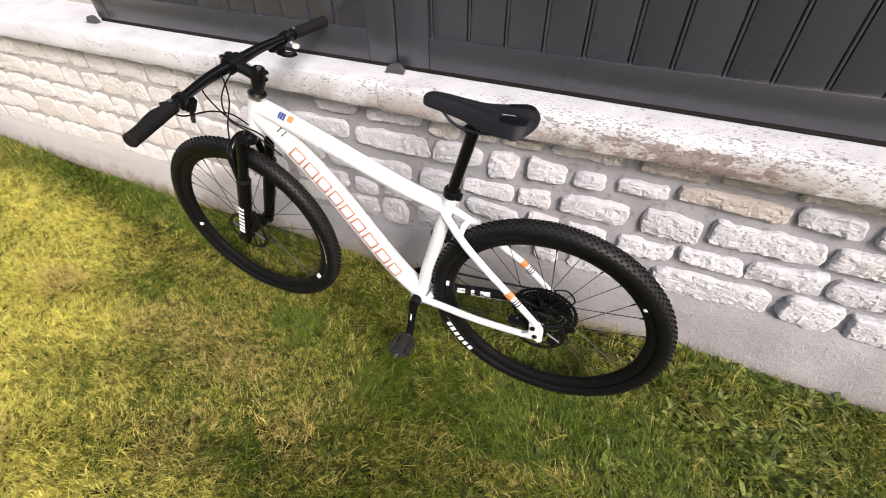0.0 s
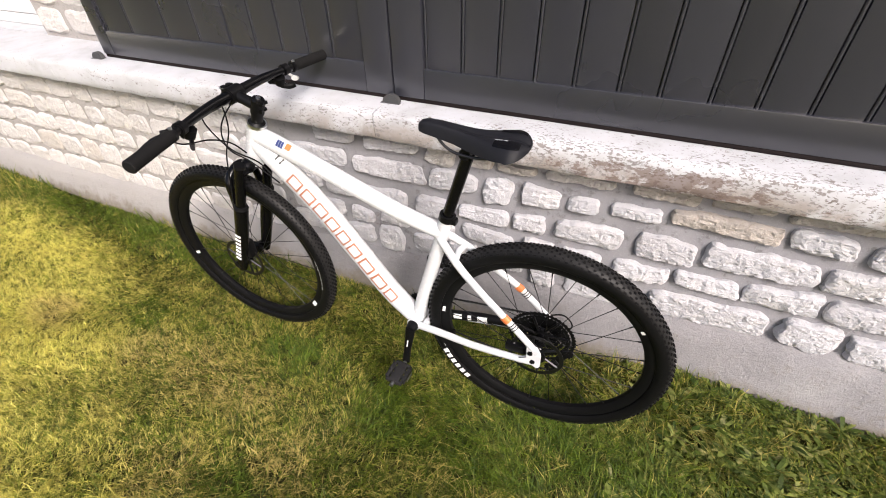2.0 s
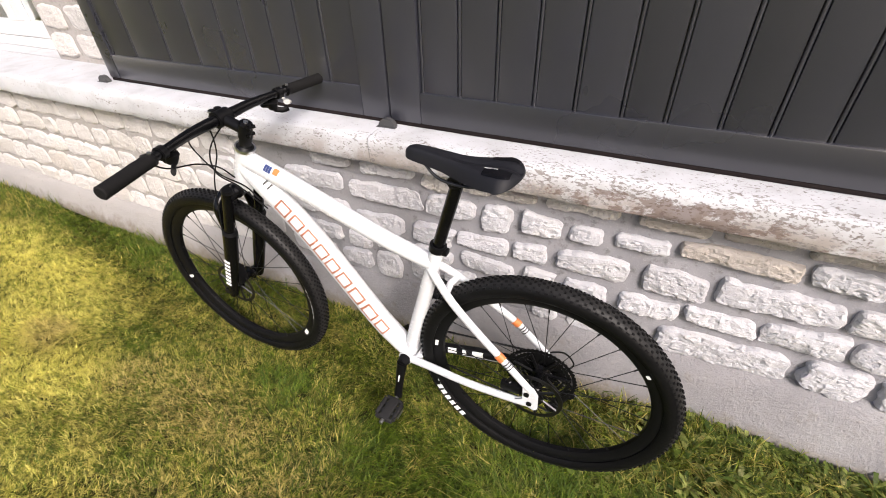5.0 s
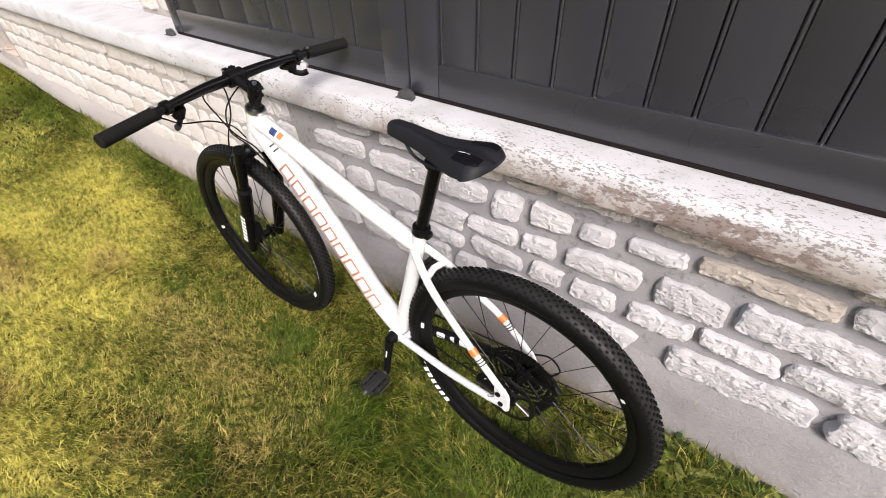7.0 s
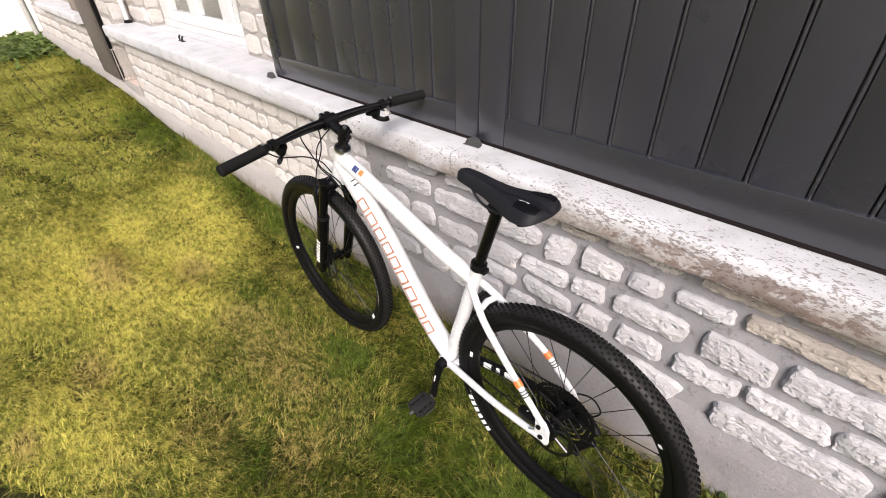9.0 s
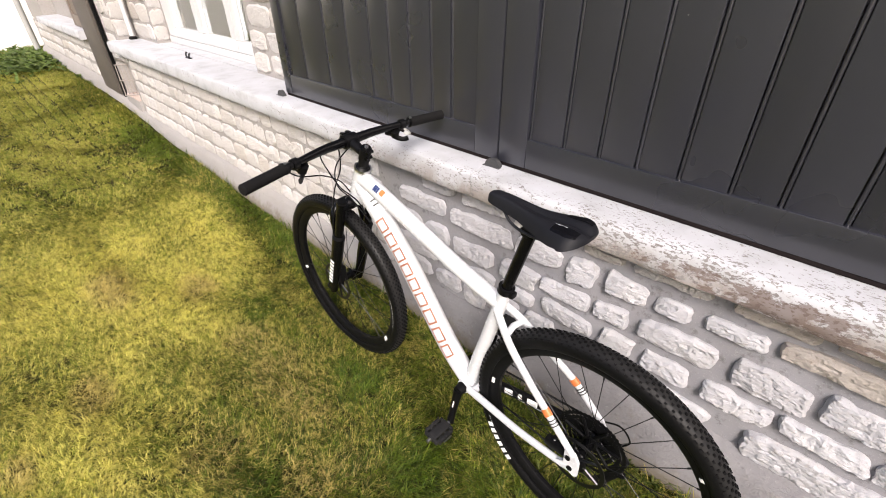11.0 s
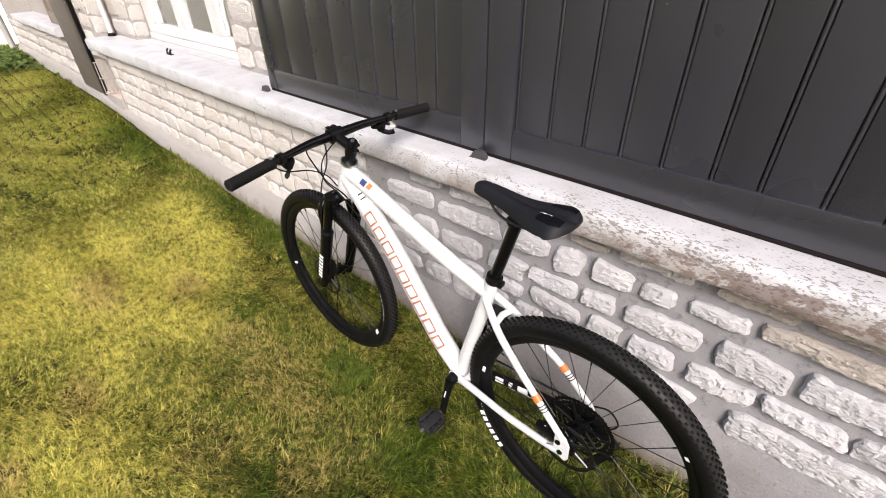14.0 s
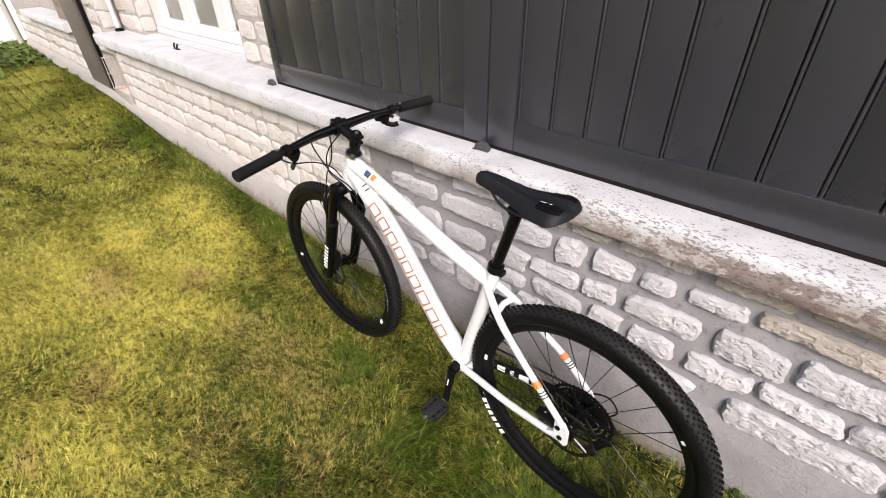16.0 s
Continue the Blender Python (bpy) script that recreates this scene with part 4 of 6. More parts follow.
    for k in range(6):
        t = 2 * math.pi * k / 6
        part("arm", tube([(0.024 * math.cos(t), rotor_y, 0.024 * math.sin(t)), (0.072 * math.cos(t + 0.35), rotor_y, 0.072 * math.sin(t + 0.35))], 0.0038, 6), M_DARK_STEEL, rotor)
    part("carrier", lathe([(0.012, rotor_y - 0.003), (0.030, rotor_y - 0.003), (0.030, rotor_y + 0.003), (0.012, rotor_y + 0.003)], 32, "y"), M_BLACK_MATT, rotor)
    return wheel, tyre, rim


rear_wheel, rear_tyre, rear_rim = build_wheel("rear_wheel", RA, False, 0.050, 0.066)
front_wheel, front_tyre, front_rim = build_wheel("front_wheel", FA, True, 0.040, 0.050)


def ring_patch(r0, r1, y0, y1, t0, t1, thick=0.0012, n=6, toward=1):
    """A thin curved plate on the side of a wheel."""
    bm = bmesh.new()
    rows = []
    for i in range(n + 1):
        t = t0 + (t1 - t0) * i / n
        c, s = math.cos(t), math.sin(t)
        rows.append([bm.verts.new((r * c, y + o * toward, r * s)) for r, y, o in ((r0, y0, 0), (r1, y1, 0), (r1, y1, thick), (r0, y0, thick))])
    for a, b in zip(rows, rows[1:]):
        for k in range(4):
            j = (k + 1) % 4
            bm.faces.new((a[k], a[j], b[j], b[k]))
    bm.faces.new(rows[0][::-1])
    bm.faces.new(rows[-1])
    return bm


def deg(a):
    return radians(a)


# sidewall marks: plain white bars in place of lettering
for hub_tyre, start, r0, r1, y0, y1 in ((rear_tyre, -50.5, 0.324, 0.340, 0.0256, 0.0281), (front_tyre, 168.0, 0.3205, 0.3250, 0.0212, 0.0250)):
    for k in range(6):
        a = start + k * 4.3
        part("sidewall_mark", ring_patch(r0, r1, y0, y1, deg(a), deg(a + 2.7), 0.0009), M_WHITE_DECAL, hub_tyre, "plain white sidewall bar")
for k in range(3):
    a = -24.0 - k * 3.4
    part("sidewall_mark", ring_patch(0.3205, 0.3265, 0.0205, 0.0246, deg(a), deg(a + 2.4), 0.0009), M_WHITE_DECAL, rear_tyre, "plain white sidewall bar")
for a in (5.0, 143.5):
    part("rim_sticker", ring_patch(0.303, 0.312, 0.0148, 0.0170, deg(a), deg(a + (4.2 if a < 90 else 2.0)), 0.0008), M_WHITE_DECAL, rear_rim, "white rim sticker")
for a in (-16.0, -147.5):
    part("rim_sticker", ring_patch(0.2975, 0.3135, 0.0130, 0.0175, deg(a), deg(a + (4.6 if a < -90 else 2.2)), 0.0008), M_WHITE_DECAL, front_rim, "white rim sticker")

# ---- fork
fork = empty("suspension_fork")
fork.parent = bike
fork.matrix_basis = TURN_M
for s in (1, -1):
    top_, low_ = Vector((0.942, 0.064 * s, 0.798)), Vector((1.107, 0.064 * s, 0.340))
    part("stanchion", tube([top_, lerp(top_, low_, 0.5)], 0.0160, 20), M_BLACK_GLOSS, fork, "black fork stanchion")
    part("lower_leg", tube([lerp(top_, low_, 0.34), lerp(top_, low_, 0.36), lerp(top_, low_, 0.70), lerp(top_, low_, 0.93), low_], [0.0205, 0.0225, 0.0215, 0.0185, 0.0150], 22), M_BLACK_GLOSS, fork, "glossy black lower fork leg")
    part("dust_seal", tube([lerp(top_, low_, 0.322), lerp(top_, low_, 0.345)], [0.0190, 0.0235], 20), M_BLACK_PLASTIC, fork)
    part("top_cap", tube([top_, top_ - (low_ - top_).normalized() * 0.010], [0.0175, 0.0150], 20), M_BLACK_MATT, fork)
    part("axle_end", tube([FA + Vector((0, 0.048 * s, 0)), FA + Vector((0, 0.082 * s, 0))], [0.015, 0.012], 18), M_BLACK_MATT, fork)
part("crown", tube(curve_pts([(0.948, 0.066, 0.780), (0.945, 0.035, 0.784), (0.946, 0, 0.786), (0.945, -0.035, 0.784), (0.948, -0.066, 0.780)], 5), [0.0185] * 5 + [0.0225] * 11 + [0.0185] * 5, 18, 1.0, (1, 0, 0.3)), M_BLACK_GLOSS, fork)
part("arch", tube(curve_pts([(1.014, 0.062, 0.650), (1.022, 0.054, 0.728), (1.018, 0.0, 0.762), (1.022, -0.054, 0.728), (1.014, -0.062, 0.650)], 6), 0.0105, 14, 1.3, (1, 0, 0.3)), M_BLACK_GLOSS, fork, "black fork arch over the tyre")
for k in range(7):
    p = lerp((0.942, 0.064, 0.798), (1.107, 0.064, 0.340), 0.60 + k * 0.040)
    d = (Vector((1.107, 0.064, 0.340)) - Vector((0.942, 0.064, 0.798))).normalized()
    q = d.cross(Vector((0, 1, 0)))
    c = p + Vector((0, 0.0210, 0))
    bm = bmesh.new()
    m = Matrix(((q.x, 0, d.x, c.x), (q.y, 1, d.y, c.y), (q.z, 0, d.z, c.z), (0, 0, 0, 1)))
    bmesh.ops.create_cube(bm, size=1.0, matrix=m @ Matrix.Diagonal((0.020, 0.0020, 0.0100, 1)))
    part("leg_mark", bm, M_WHITE_DECAL, fork, "plain white bar on the fork leg")
part("front_caliper", box((1.046, 0.026, 0.398), (1.080, 0.060, 0.470), 0.008), M_BLACK_MATT, fork, "black brake caliper")
part("caliper_mount", tube([(1.086, 0.060, 0.480), (1.064, 0.050, 0.462), (1.080, 0.058, 0.396)], 0.008, 10), M_BLACK_MATT, fork)

# ---- cockpit, turning with the fork
bars = empty("cockpit")
bars.parent = bike
bars.matrix_basis = Matrix.Translation(HEAD_LOW) @ Matrix.Rotation(radians(3.6), 4, AXIS) @ Matrix.Translation(-HEAD_LOW)   # the stem sits slightly askew
part("headset_cup", tube([HEAD_TOP, HEAD_TOP + AXIS * 0.008], [0.0285, 0.0275], 24), M_SILVER, bars, "bright headset ring")
part("headset_cover", tube([HEAD_TOP + AXIS * 0.008, HEAD_TOP + AXIS * 0.014], [0.0235, 0.0180], 24), M_BLACK_MATT, bars)
part("spacer", tube([HEAD_TOP + AXIS * 0.014, HEAD_TOP + AXIS * 0.040], 0.0165, 24), M_BLACK_MATT, bars)
STEM_C = HEAD_TOP + AXIS * 0.062
BAR_C = Vector((0.936, 0, 0.997))
part("stem_clamp", tube([HEAD_TOP + AXIS * 0.040, HEAD_TOP + AXIS * 0.082], [0.0190, 0.0185], 24), M_BLACK_MATT, bars)
part("top_cap", tube([HEAD_TOP + AXIS * 0.082, HEAD_TOP + AXIS * 0.087], [0.0170, 0.0150], 24), M_BLACK_GLOSS, bars)
part("cap_bolt", tube([HEAD_TOP + AXIS * 0.086, HEAD_TOP + AXIS * 0.090], 0.0062, 12), M_SILVER, bars, "silver cap bolt")
part("stem_body", tube([STEM_C, lerp(STEM_C, BAR_C, 0.55), BAR_C], [0.0160, 0.0145, 0.0175], 18, 1.1, (0, 1, 0)), M_BLACK_MATT, bars)
for sy in (1, -1):
    for dz in (0.050, 0.072):
        part("stem_bolt", tube([HEAD_TOP + AXIS * dz + Vector((-0.020, 0.013 * sy, 0)), HEAD_TOP + AXIS * dz + Vector((-0.013, -0.004 * sy, 0))], 0.0052, 10), M_BLACK_GLOSS, bars)
    part("clamp_lug", box((0.942, 0.010 * sy - 0.007, 0.972), (0.961, 0.010 * sy + 0.007, 1.022), 0.004), M_BLACK_MATT, bars)
part("bar_clamp", tube([BAR_C + Vector((0, -0.023, 0)), BAR_C + Vector((0, 0.023, 0))], 0.0225, 22), M_BLACK_MATT, bars)
for sy in (1, -1):
    for dz in (0.019, -0.019):
        part("clamp_bolt", tube([BAR_C + Vector((0.012, 0.014 * sy, dz)), BAR_C + Vector((0.026, 0.014 * sy, dz))], 0.0038, 10), M_STEEL, bars)
bar_ctrl = [(0.892, 0.375, 0.989), (0.917, 0.22, 0.995), (0.932, 0.11, 0.998), (0.936, 0.04, 0.997), (0.936, -0.04, 0.997), (0.932, -0.11, 0.998), (0.917, -0.22, 0.995), (0.892, -0.375, 0.989)]
bar_pts = curve_pts(bar_ctrl, 6)
part("handlebar", tube(bar_pts, [0.0111 + 0.0048 * max(0.0, 1 - abs(p.y) / 0.19) for p in bar_pts], 18), M_BLACK_GLOSS, bars, "black flat handlebar")
for s in (1, -1):
    def on_bar(y):
        """A point of the handlebar at that distance from the stem."""
        return min(bar_pts, key=lambda p: abs(p.y - s * y))
    a, b = Vector((0.8915, 0.388 * s, 0.9890)), Vector((0.9125, 0.250 * s, 0.9940))
    ribs = [lerp(a, b, i / 40) for i in range(41)]
    part("grip", tube(ribs, [0.0135 if i == 0 else (0.0168 if i in (1, 40) else 0.0158 + 0.0007 * (i % 2)) for i in range(41)], 18), M_GRIP, bars, "black rubber grip")
    part("grip_collar", tube([lerp(a, b, 1.0), lerp(a, b, 1.06)], 0.0172, 18), M_BLACK_MATT, bars)
    part("collar_bolt", tube([lerp(a, b, 1.03) + Vector((-0.004, 0, 0.014)), lerp(a, b, 1.03) + Vector((-0.005, 0, 0.019))], 0.0048, 10), M_SILVER, bars, "small silver collar bolt")
    # brake lever
    lever = empty("brake_lever")
    lever.parent = bars
    c = Vector((0.918, 0.212 * s, 0.9950))
    part("clamp", tube([c + Vector((0.002, -0.008 * s, 0)), c + Vector((-0.001, 0.008 * s, 0))], 0.0170, 18), M_BLACK_MATT, lever)
    part("reservoir", tube([c + Vector((0.018, -0.050 * s, -0.008)), c + Vector((0.026, -0.020 * s, -0.010)), c + Vector((0.034, 0.020 * s, -0.014))], [0.0085, 0.0115, 0.0100], 14), M_BLACK_GLOSS, lever)
    part("pivot", tube([c + Vector((0.036, 0.022 * s, -0.024)), c + Vector((0.036, 0.022 * s, -0.002))], 0.0075, 12), M_BLACK_MATT, lever)
    part("blade", tube(curve_pts([c + Vector((0.036, 0.022 * s, -0.014)), c + Vector((0.058, 0.050 * s, -0.022)), c + Vector((0.054, 0.095 * s, -0.030)), c + Vector((0.052, 0.128 * s, -0.032))], 6), [0.0065] * 6 + [0.0055] * 6 + [0.0050] * 7, 10, 1.4, (1, 0, 0)), M_BLACK_MATT if s > 0 else M_SILVER, lever)
    # thumb lever under the bar
    shifter = empty("shift_lever")
    shifter.parent = bars
    e = Vector((0.922, 0.184 * s, 0.990))
    part("pod", tube([e + Vector((0.002, 0, -0.010)), e + Vector((0.010, 0.004 * s, -0.034))], [0.017, 0.013], 14), M_BLACK_PLASTIC, shifter)
    part("clamp_arm", tube([e + Vector((0.004, -0.012 * s, -0.012)), e + Vector((0.026, -0.018 * s, -0.020)), e + Vector((0.030, 0.010 * s, -0.034))], [0.006, 0.007, 0.005], 10), M_BLACK_PLASTIC, shifter)
    part("paddle", tube(curve_pts([e + Vector((0.006, 0.004 * s, -0.036)), e + Vector((-0.010, 0.022 * s, -0.044)), e + Vector((-0.024, 0.034 * s, -0.040))], 5), 0.0055, 10, 1.6, (0, 0, 1)), M_BLACK_PLASTIC, shifter)

part("release_lever", tube(curve_pts([(0.912, -0.216, 0.982), (0.888, -0.206, 0.978), (0.868, -0.190, 0.982), (0.862, -0.178, 0.986)], 6), [0.0050] * 6 + [0.0085] * 6 + [0.0105] * 7, 12, 0.7, (0, 0, 1)), M_POST, bars, "pale grey release lever")

# ---- hoses and cables
def cable(ctrl, r=0.0022):
    ctrl = [Vector(p) + Vector((-0.010, 0, 0)) for p in ctrl]
    part("cable", tube(curve_pts(ctrl, 10), r, 8), M_BLACK_PLASTIC, bike, "black brake hose")


cable([(0.957, 0.085, 0.990), (1.006, 0.082, 0.950), (1.020, 0.056, 0.890), (0.978, 0.044, 0.838), (0.905, 0.034, 0.812), (0.86, 0.034, 0.778)])
cable([(0.957, 0.070, 0.990), (0.978, 0.030, 0.968), (0.978, 0.034, 0.900), (0.990, 0.060, 0.830), (1.000, 0.074, 0.740), (1.068, 0.078, 0.47)])
cable([(0.957, -0.150, 0.985), (1.000, -0.060, 0.965), (1.016, 0.020, 0.905), (0.990, 0.048, 0.845), (0.925, 0.038, 0.808), (0.84, 0.033, 0.752)])
cable([(0.985, 0.212, 0.945), (1.010, 0.160, 0.905), (1.004, 0.085, 0.885), (0.975, 0.044, 0.862), (0.93, 0.038, 0.836)])


# ---- seat
part("seat_clamp", tube([lerp(BB, SEAT_TOP, 0.975), lerp(BB, SEAT_TOP, 1.015)], 0.0225, 24), M_BLACK_MATT, bike, "black seat clamp")
part("clamp_lever", box((0.268, -0.010, 0.734), (0.288, 0.012, 0.750), 0.004), M_BLACK_MATT, bike)
POST_TOP = Vector((0.240, 0, 0.948))
part("seat_post", tube([SEAT_TOP, POST_TOP], 0.0155, 22), M_BLACK_GLOSS, bike, "long black seat post")
part("post_head", tube([POST_TOP + Vector((0.004, -0.020, 0.004)), POST_TOP + Vector((0.004, 0.020, 0.004))], 0.0150, 16), M_BLACK_MATT, bike)
saddle = empty("saddle")
saddle.parent = bike
def saddle_shape(s):
    """Half width, top height and depth of the flank at s from nose (0) to tail (1)."""
    keys = ((0.0, 0.005, 1.003, 0.006), (0.012, 0.0110, 1.008, 0.012), (0.035, 0.0162, 1.013, 0.018), (0.08, 0.0200, 1.016, 0.022), (0.20, 0.0225, 1.015, 0.025), (0.36, 0.0252, 1.011, 0.028), (0.48, 0.0315, 1.006, 0.030),
            (0.58, 0.0405, 1.004, 0.030), (0.68, 0.0525, 1.004, 0.029), (0.76, 0.0615, 1.005, 0.027), (0.84, 0.0668, 1.007, 0.025), (1.0, 0.02, 1.0, 0.01))
    for (s0, *a), (s1, *b) in zip(keys, keys[1:]):
        if s <= s1:
            t = (s - s0) / (s1 - s0)
            w, z, d = [u + (v - u) * t for u, v in zip(a, b)]
            break
    if s > 0.84:   # rounded tail
        t = min(1.0, (s - 0.84) / 0.16)
        w, z, d = 0.0668 * math.sqrt(max(0.0, 1 - t ** 2.3)) + 0.002, 1.007 - 0.012 * t ** 3, 0.024 * (1 - t ** 2) + 0.003
    return w, z, d


bm = bmesh.new()
rings = []
NS, NA = 44, 22
for i in range(NS + 1):
    s = (1 - math.cos(math.pi * i / NS)) / 2
    w, z, d = saddle_shape(s)
    x = 0.367 - 0.272 * s
    ring = []
    for j in range(NA + 1):
        a = math.pi * (1.0 - j / NA)
        yy = w * math.cos(a)
        k = abs(math.cos(a))
        zz = z - 0.006 * k ** 2 - d * max(0.0, (k - 0.62) / 0.38) ** 1.9
        groove = 0.007 * math.exp(-(yy / 0.010) ** 2) * (1 if 0.40 < s < 0.99 else max(0.0, 1 - abs(s - 0.40) * 8) if s < 0.5 else 0)
        ring.append(bm.verts.new((x, yy, zz - groove)))
    rings.append(ring)
for a, b in zip(rings, rings[1:]):
    for j in range(NA):
        bm.faces.new((a[j], a[j + 1], b[j + 1], b[j]))
    bm.faces.new((a[NA], a[0], b[0], b[NA]))
bm.faces.new(rings[0])
bm.faces.new(rings[-1][::-1])
part("cover", bm, M_SADDLE, saddle, "black saddle with a glossy rear panel", angle=70)
for s in (1, -1):
    bm = bmesh.new()
    g = []
    for i in range(13):
        u = 0.72 + 0.22 * i / 12
        w, z, d = saddle_shape(u)
        row = []
        for j in range(7):
            f = 0.30 + 0.45 * j / 6
            inset = 0.10 * (1 - math.sin(math.pi * i / 12))
            yy = w * (f if j else f + inset) * s
            k = abs(yy) / w
            row.append(bm.verts.new((0.367 - 0.272 * u, yy, z - 0.006 * k ** 2 - d * max(0.0, (k - 0.62) / 0.38) ** 1.9 + 0.0010)))
        g.append(row)
    for a, b in zip(g, g[1:]):
        for j in range(6):
            bm.faces.new((a[j], a[j + 1], b[j + 1], b[j]))
    part("gloss_panel", bm, M_SADDLE_GLOSS, saddle, "shiny black panel")
    part("rail", tube(curve_pts([(0.325, 0.008 * s, 0.990), (0.292, 0.018 * s, 0.964), (0.256, 0.022 * s, 0.953), (0.198, 0.022 * s, 0.953), (0.150, 0.030 * s, 0.976)], 6), 0.0036, 10), M_DARK_STEEL, saddle, "thin steel saddle rail")
part("saddle_mark", tube(curve_pts([(0.142, 0.0225, 1.0066), (0.158, 0.0190, 1.0044), (0.172, 0.0185, 1.0026)], 5), 0.0010, 8), M_WHITE_DECAL, saddle, "thin white line")

# ---- drive train
cranks = empty("crankset")
cranks.parent = bike
part("axle_cap", tube([BB + Vector((0, 0.038, 0)), BB + Vector((0, 0.064, 0))], [0.020, 0.016], 22), M_BLACK_MATT, cranks)
part("crank_arm", tube([BB + Vector((0, 0.060, 0)), lerp(BB, (0.428, 0, 0.148), 0.5) + Vector((0, 0.070, 0)), Vector((0.428, 0.078, 0.148))], [0.0175, 0.0135, 0.0140], 16, 0.6, (0, 1, 0)), M_BLACK_MATT, cranks, "black left crank arm")
part("crank_arm", tube([BB + Vector((0, -0.060, 0)), lerp(BB, (0.384, 0, 0.474), 0.5) + Vector((0, -0.070, 0)), Vector((0.384, -0.078, 0.474))], [0.0175, 0.0135, 0.0140], 16, 0.6, (0, 1, 0)), M_BLACK_MATT, cranks, "black right crank arm")
part("crank_mark", tube([lerp(BB, (0.428, 0, 0.148), 0.28) + Vector((0, 0.0745, 0)), lerp(BB, (0.428, 0, 0.148), 0.46) + Vector((0, 0.0785, 0))], 0.0022, 8), M_WHITE_DECAL, cranks, "small white bar on the crank")


def toothed(r, n, y0, y1, inner):
    bm = bmesh.new()
    ring = []
    for k in range(n * 2):
        t = math.pi * k / n
        rr = r if k % 2 == 0 else r - 0.0042
        ring.append((rr * math.cos(t), rr * math.sin(t), inner * math.cos(t), inner * math.sin(t)))
    vs = [[bm.verts.new((a, y, b)) for a, b, c, d in ring] + [bm.verts.new((c, y, d)) for a, b, c, d in ring] for y in (y0, y1)]
    m = n * 2
    for k in range(m):
        j = (k + 1) % m
        bm.faces.new((vs[0][k], vs[0][j], vs[0][m + j], vs[0][m + k]))
        bm.faces.new((vs[1][k], vs[1][m + k], vs[1][m + j], vs[1][j]))
        bm.faces.new((vs[0][k], vs[1][k], vs[1][j], vs[0][j]))
        bm.faces.new((vs[0][m + k], vs[0][m + j], vs[1][m + j], vs[1][m + k]))
    return bm


ring_bm = toothed(0.066, 32, -0.050, -0.046, 0.048)
bmesh.ops.translate(ring_bm, verts=ring_bm.verts, vec=BB)
part("chainring", ring_bm, M_BLACK_MATT, cranks)
for k in range(4):
    t = math.pi / 4 + k * math.pi / 2
    part("spider_arm", tube([BB + Vector((0.015 * math.cos(t), -0.050, 0.015 * math.sin(t))), BB + Vector((0.052 * math.cos(t), -0.049, 0.052 * math.sin(t)))], 0.006, 8), M_BLACK_MATT, cranks)


def build_pedal(c, s, tilt):
    p = empty("pedal")
    p.parent = cranks
    p.matrix_basis = Matrix.Translation(c) @ Matrix.Rotation(tilt, 4, "Y")
    part("spindle", tube([(0, 0, 0), (0, 0.110 * s, 0)], 0.0065, 12), M_STEEL, p)
    lo, hi = (0.014, 0.096) if s > 0 else (-0.096, -0.014)
    part("core", box((-0.017, lo, -0.010), (0.017, hi, 0.010), 0.004), M_PEDAL, p)
    for x in (-0.036, 0.022):
        part("cage_bar", box((x, lo + 0.010, -0.009), (x + 0.014, hi - 0.010, 0.009), 0.005), M_PEDAL, p)
    for f in (0.36, 0.64):
        y = lo + (hi - lo) * f
        part("cage_rib", box((-0.034, y - 0.005, -0.006), (0.034, y + 0.005, 0.006), 0.002), M_PEDAL, p)
    for y in (lo, hi - 0.012):
        part("cage_end", box((-0.030, y, -0.008), (0.030, y + 0.012, 0.008), 0.005), M_PEDAL, p)
    for x in (-0.033, 0.033):
        for y in (lo + 0.012, (lo + hi) / 2, hi - 0.012):
            part("pin", tube([(x, y, 0.008), (x, y, 0.0125)], 0.0022, 8), M_DARK_STEEL, p)
    part("reflector", box((-0.0415, (lo + hi) / 2 - 0.018, -0.006), (-0.0395, (lo + hi) / 2 + 0.018, 0.006), 0.001), M_STEEL, p)


build_pedal((0.428, 0.078, 0.148), 1, radians(-4))
build_pedal((0.384, -0.078, 0.474), -1, radians(-8))

cassette = empty("cassette")
cassette.parent = rear_wheel
for k in range(10):
    teeth = (11, 13, 15, 18, 21, 24, 29, 35, 42, 50)[k]
    r = teeth * 0.00202 + 0.003
    part("sprocket", toothed(r, teeth, -0.0585 + k * 0.0036, -0.0568 + k * 0.0036, max(0.014, r - 0.0125)), M_BLACK_MATT, cassette)
for k in range(7):
    t = 2 * math.pi * k / 7
    part("spider_arm", tube([(0.016 * math.cos(t), -0.030, 0.016 * math.sin(t)), (0.082 * math.cos(t + 0.25), -0.0262, 0.082 * math.sin(t + 0.25))], 0.0045, 8), M_BLACK_MATT, cassette)
part("lock_body", lathe([(0.010, -0.062), (0.022, -0.060), (0.022, -0.024), (0.010, -0.022)], 24, "y"), M_BLACK_MATT, cassette)
derailleur = empty("rear_derailleur")
derailleur.parent = bike
part("body", tube([(-0.004, -0.084, 0.348), (-0.050, -0.094, 0.318), (-0.090, -0.090, 0.288)], [0.011, 0.0165, 0.012], 14), M_BLACK_MATT, derailleur)
part("cage", tube([(-0.086, -0.066, 0.285), (-0.045, -0.062, 0.195)], [0.015, 0.014], 12, 0.45, (0, 1, 0)), M_BLACK_MATT, derailleur)
for c in ((-0.084, -0.058, 0.284), (-0.045, -0.056, 0.195)):
    pm = toothed(0.022, 12, -0.0015, 0.0015, 0.006)
    bmesh.ops.translate(pm, verts=pm.verts, vec=c)
    part("jockey_wheel", pm, M_BLACK_PLASTIC, derailleur)
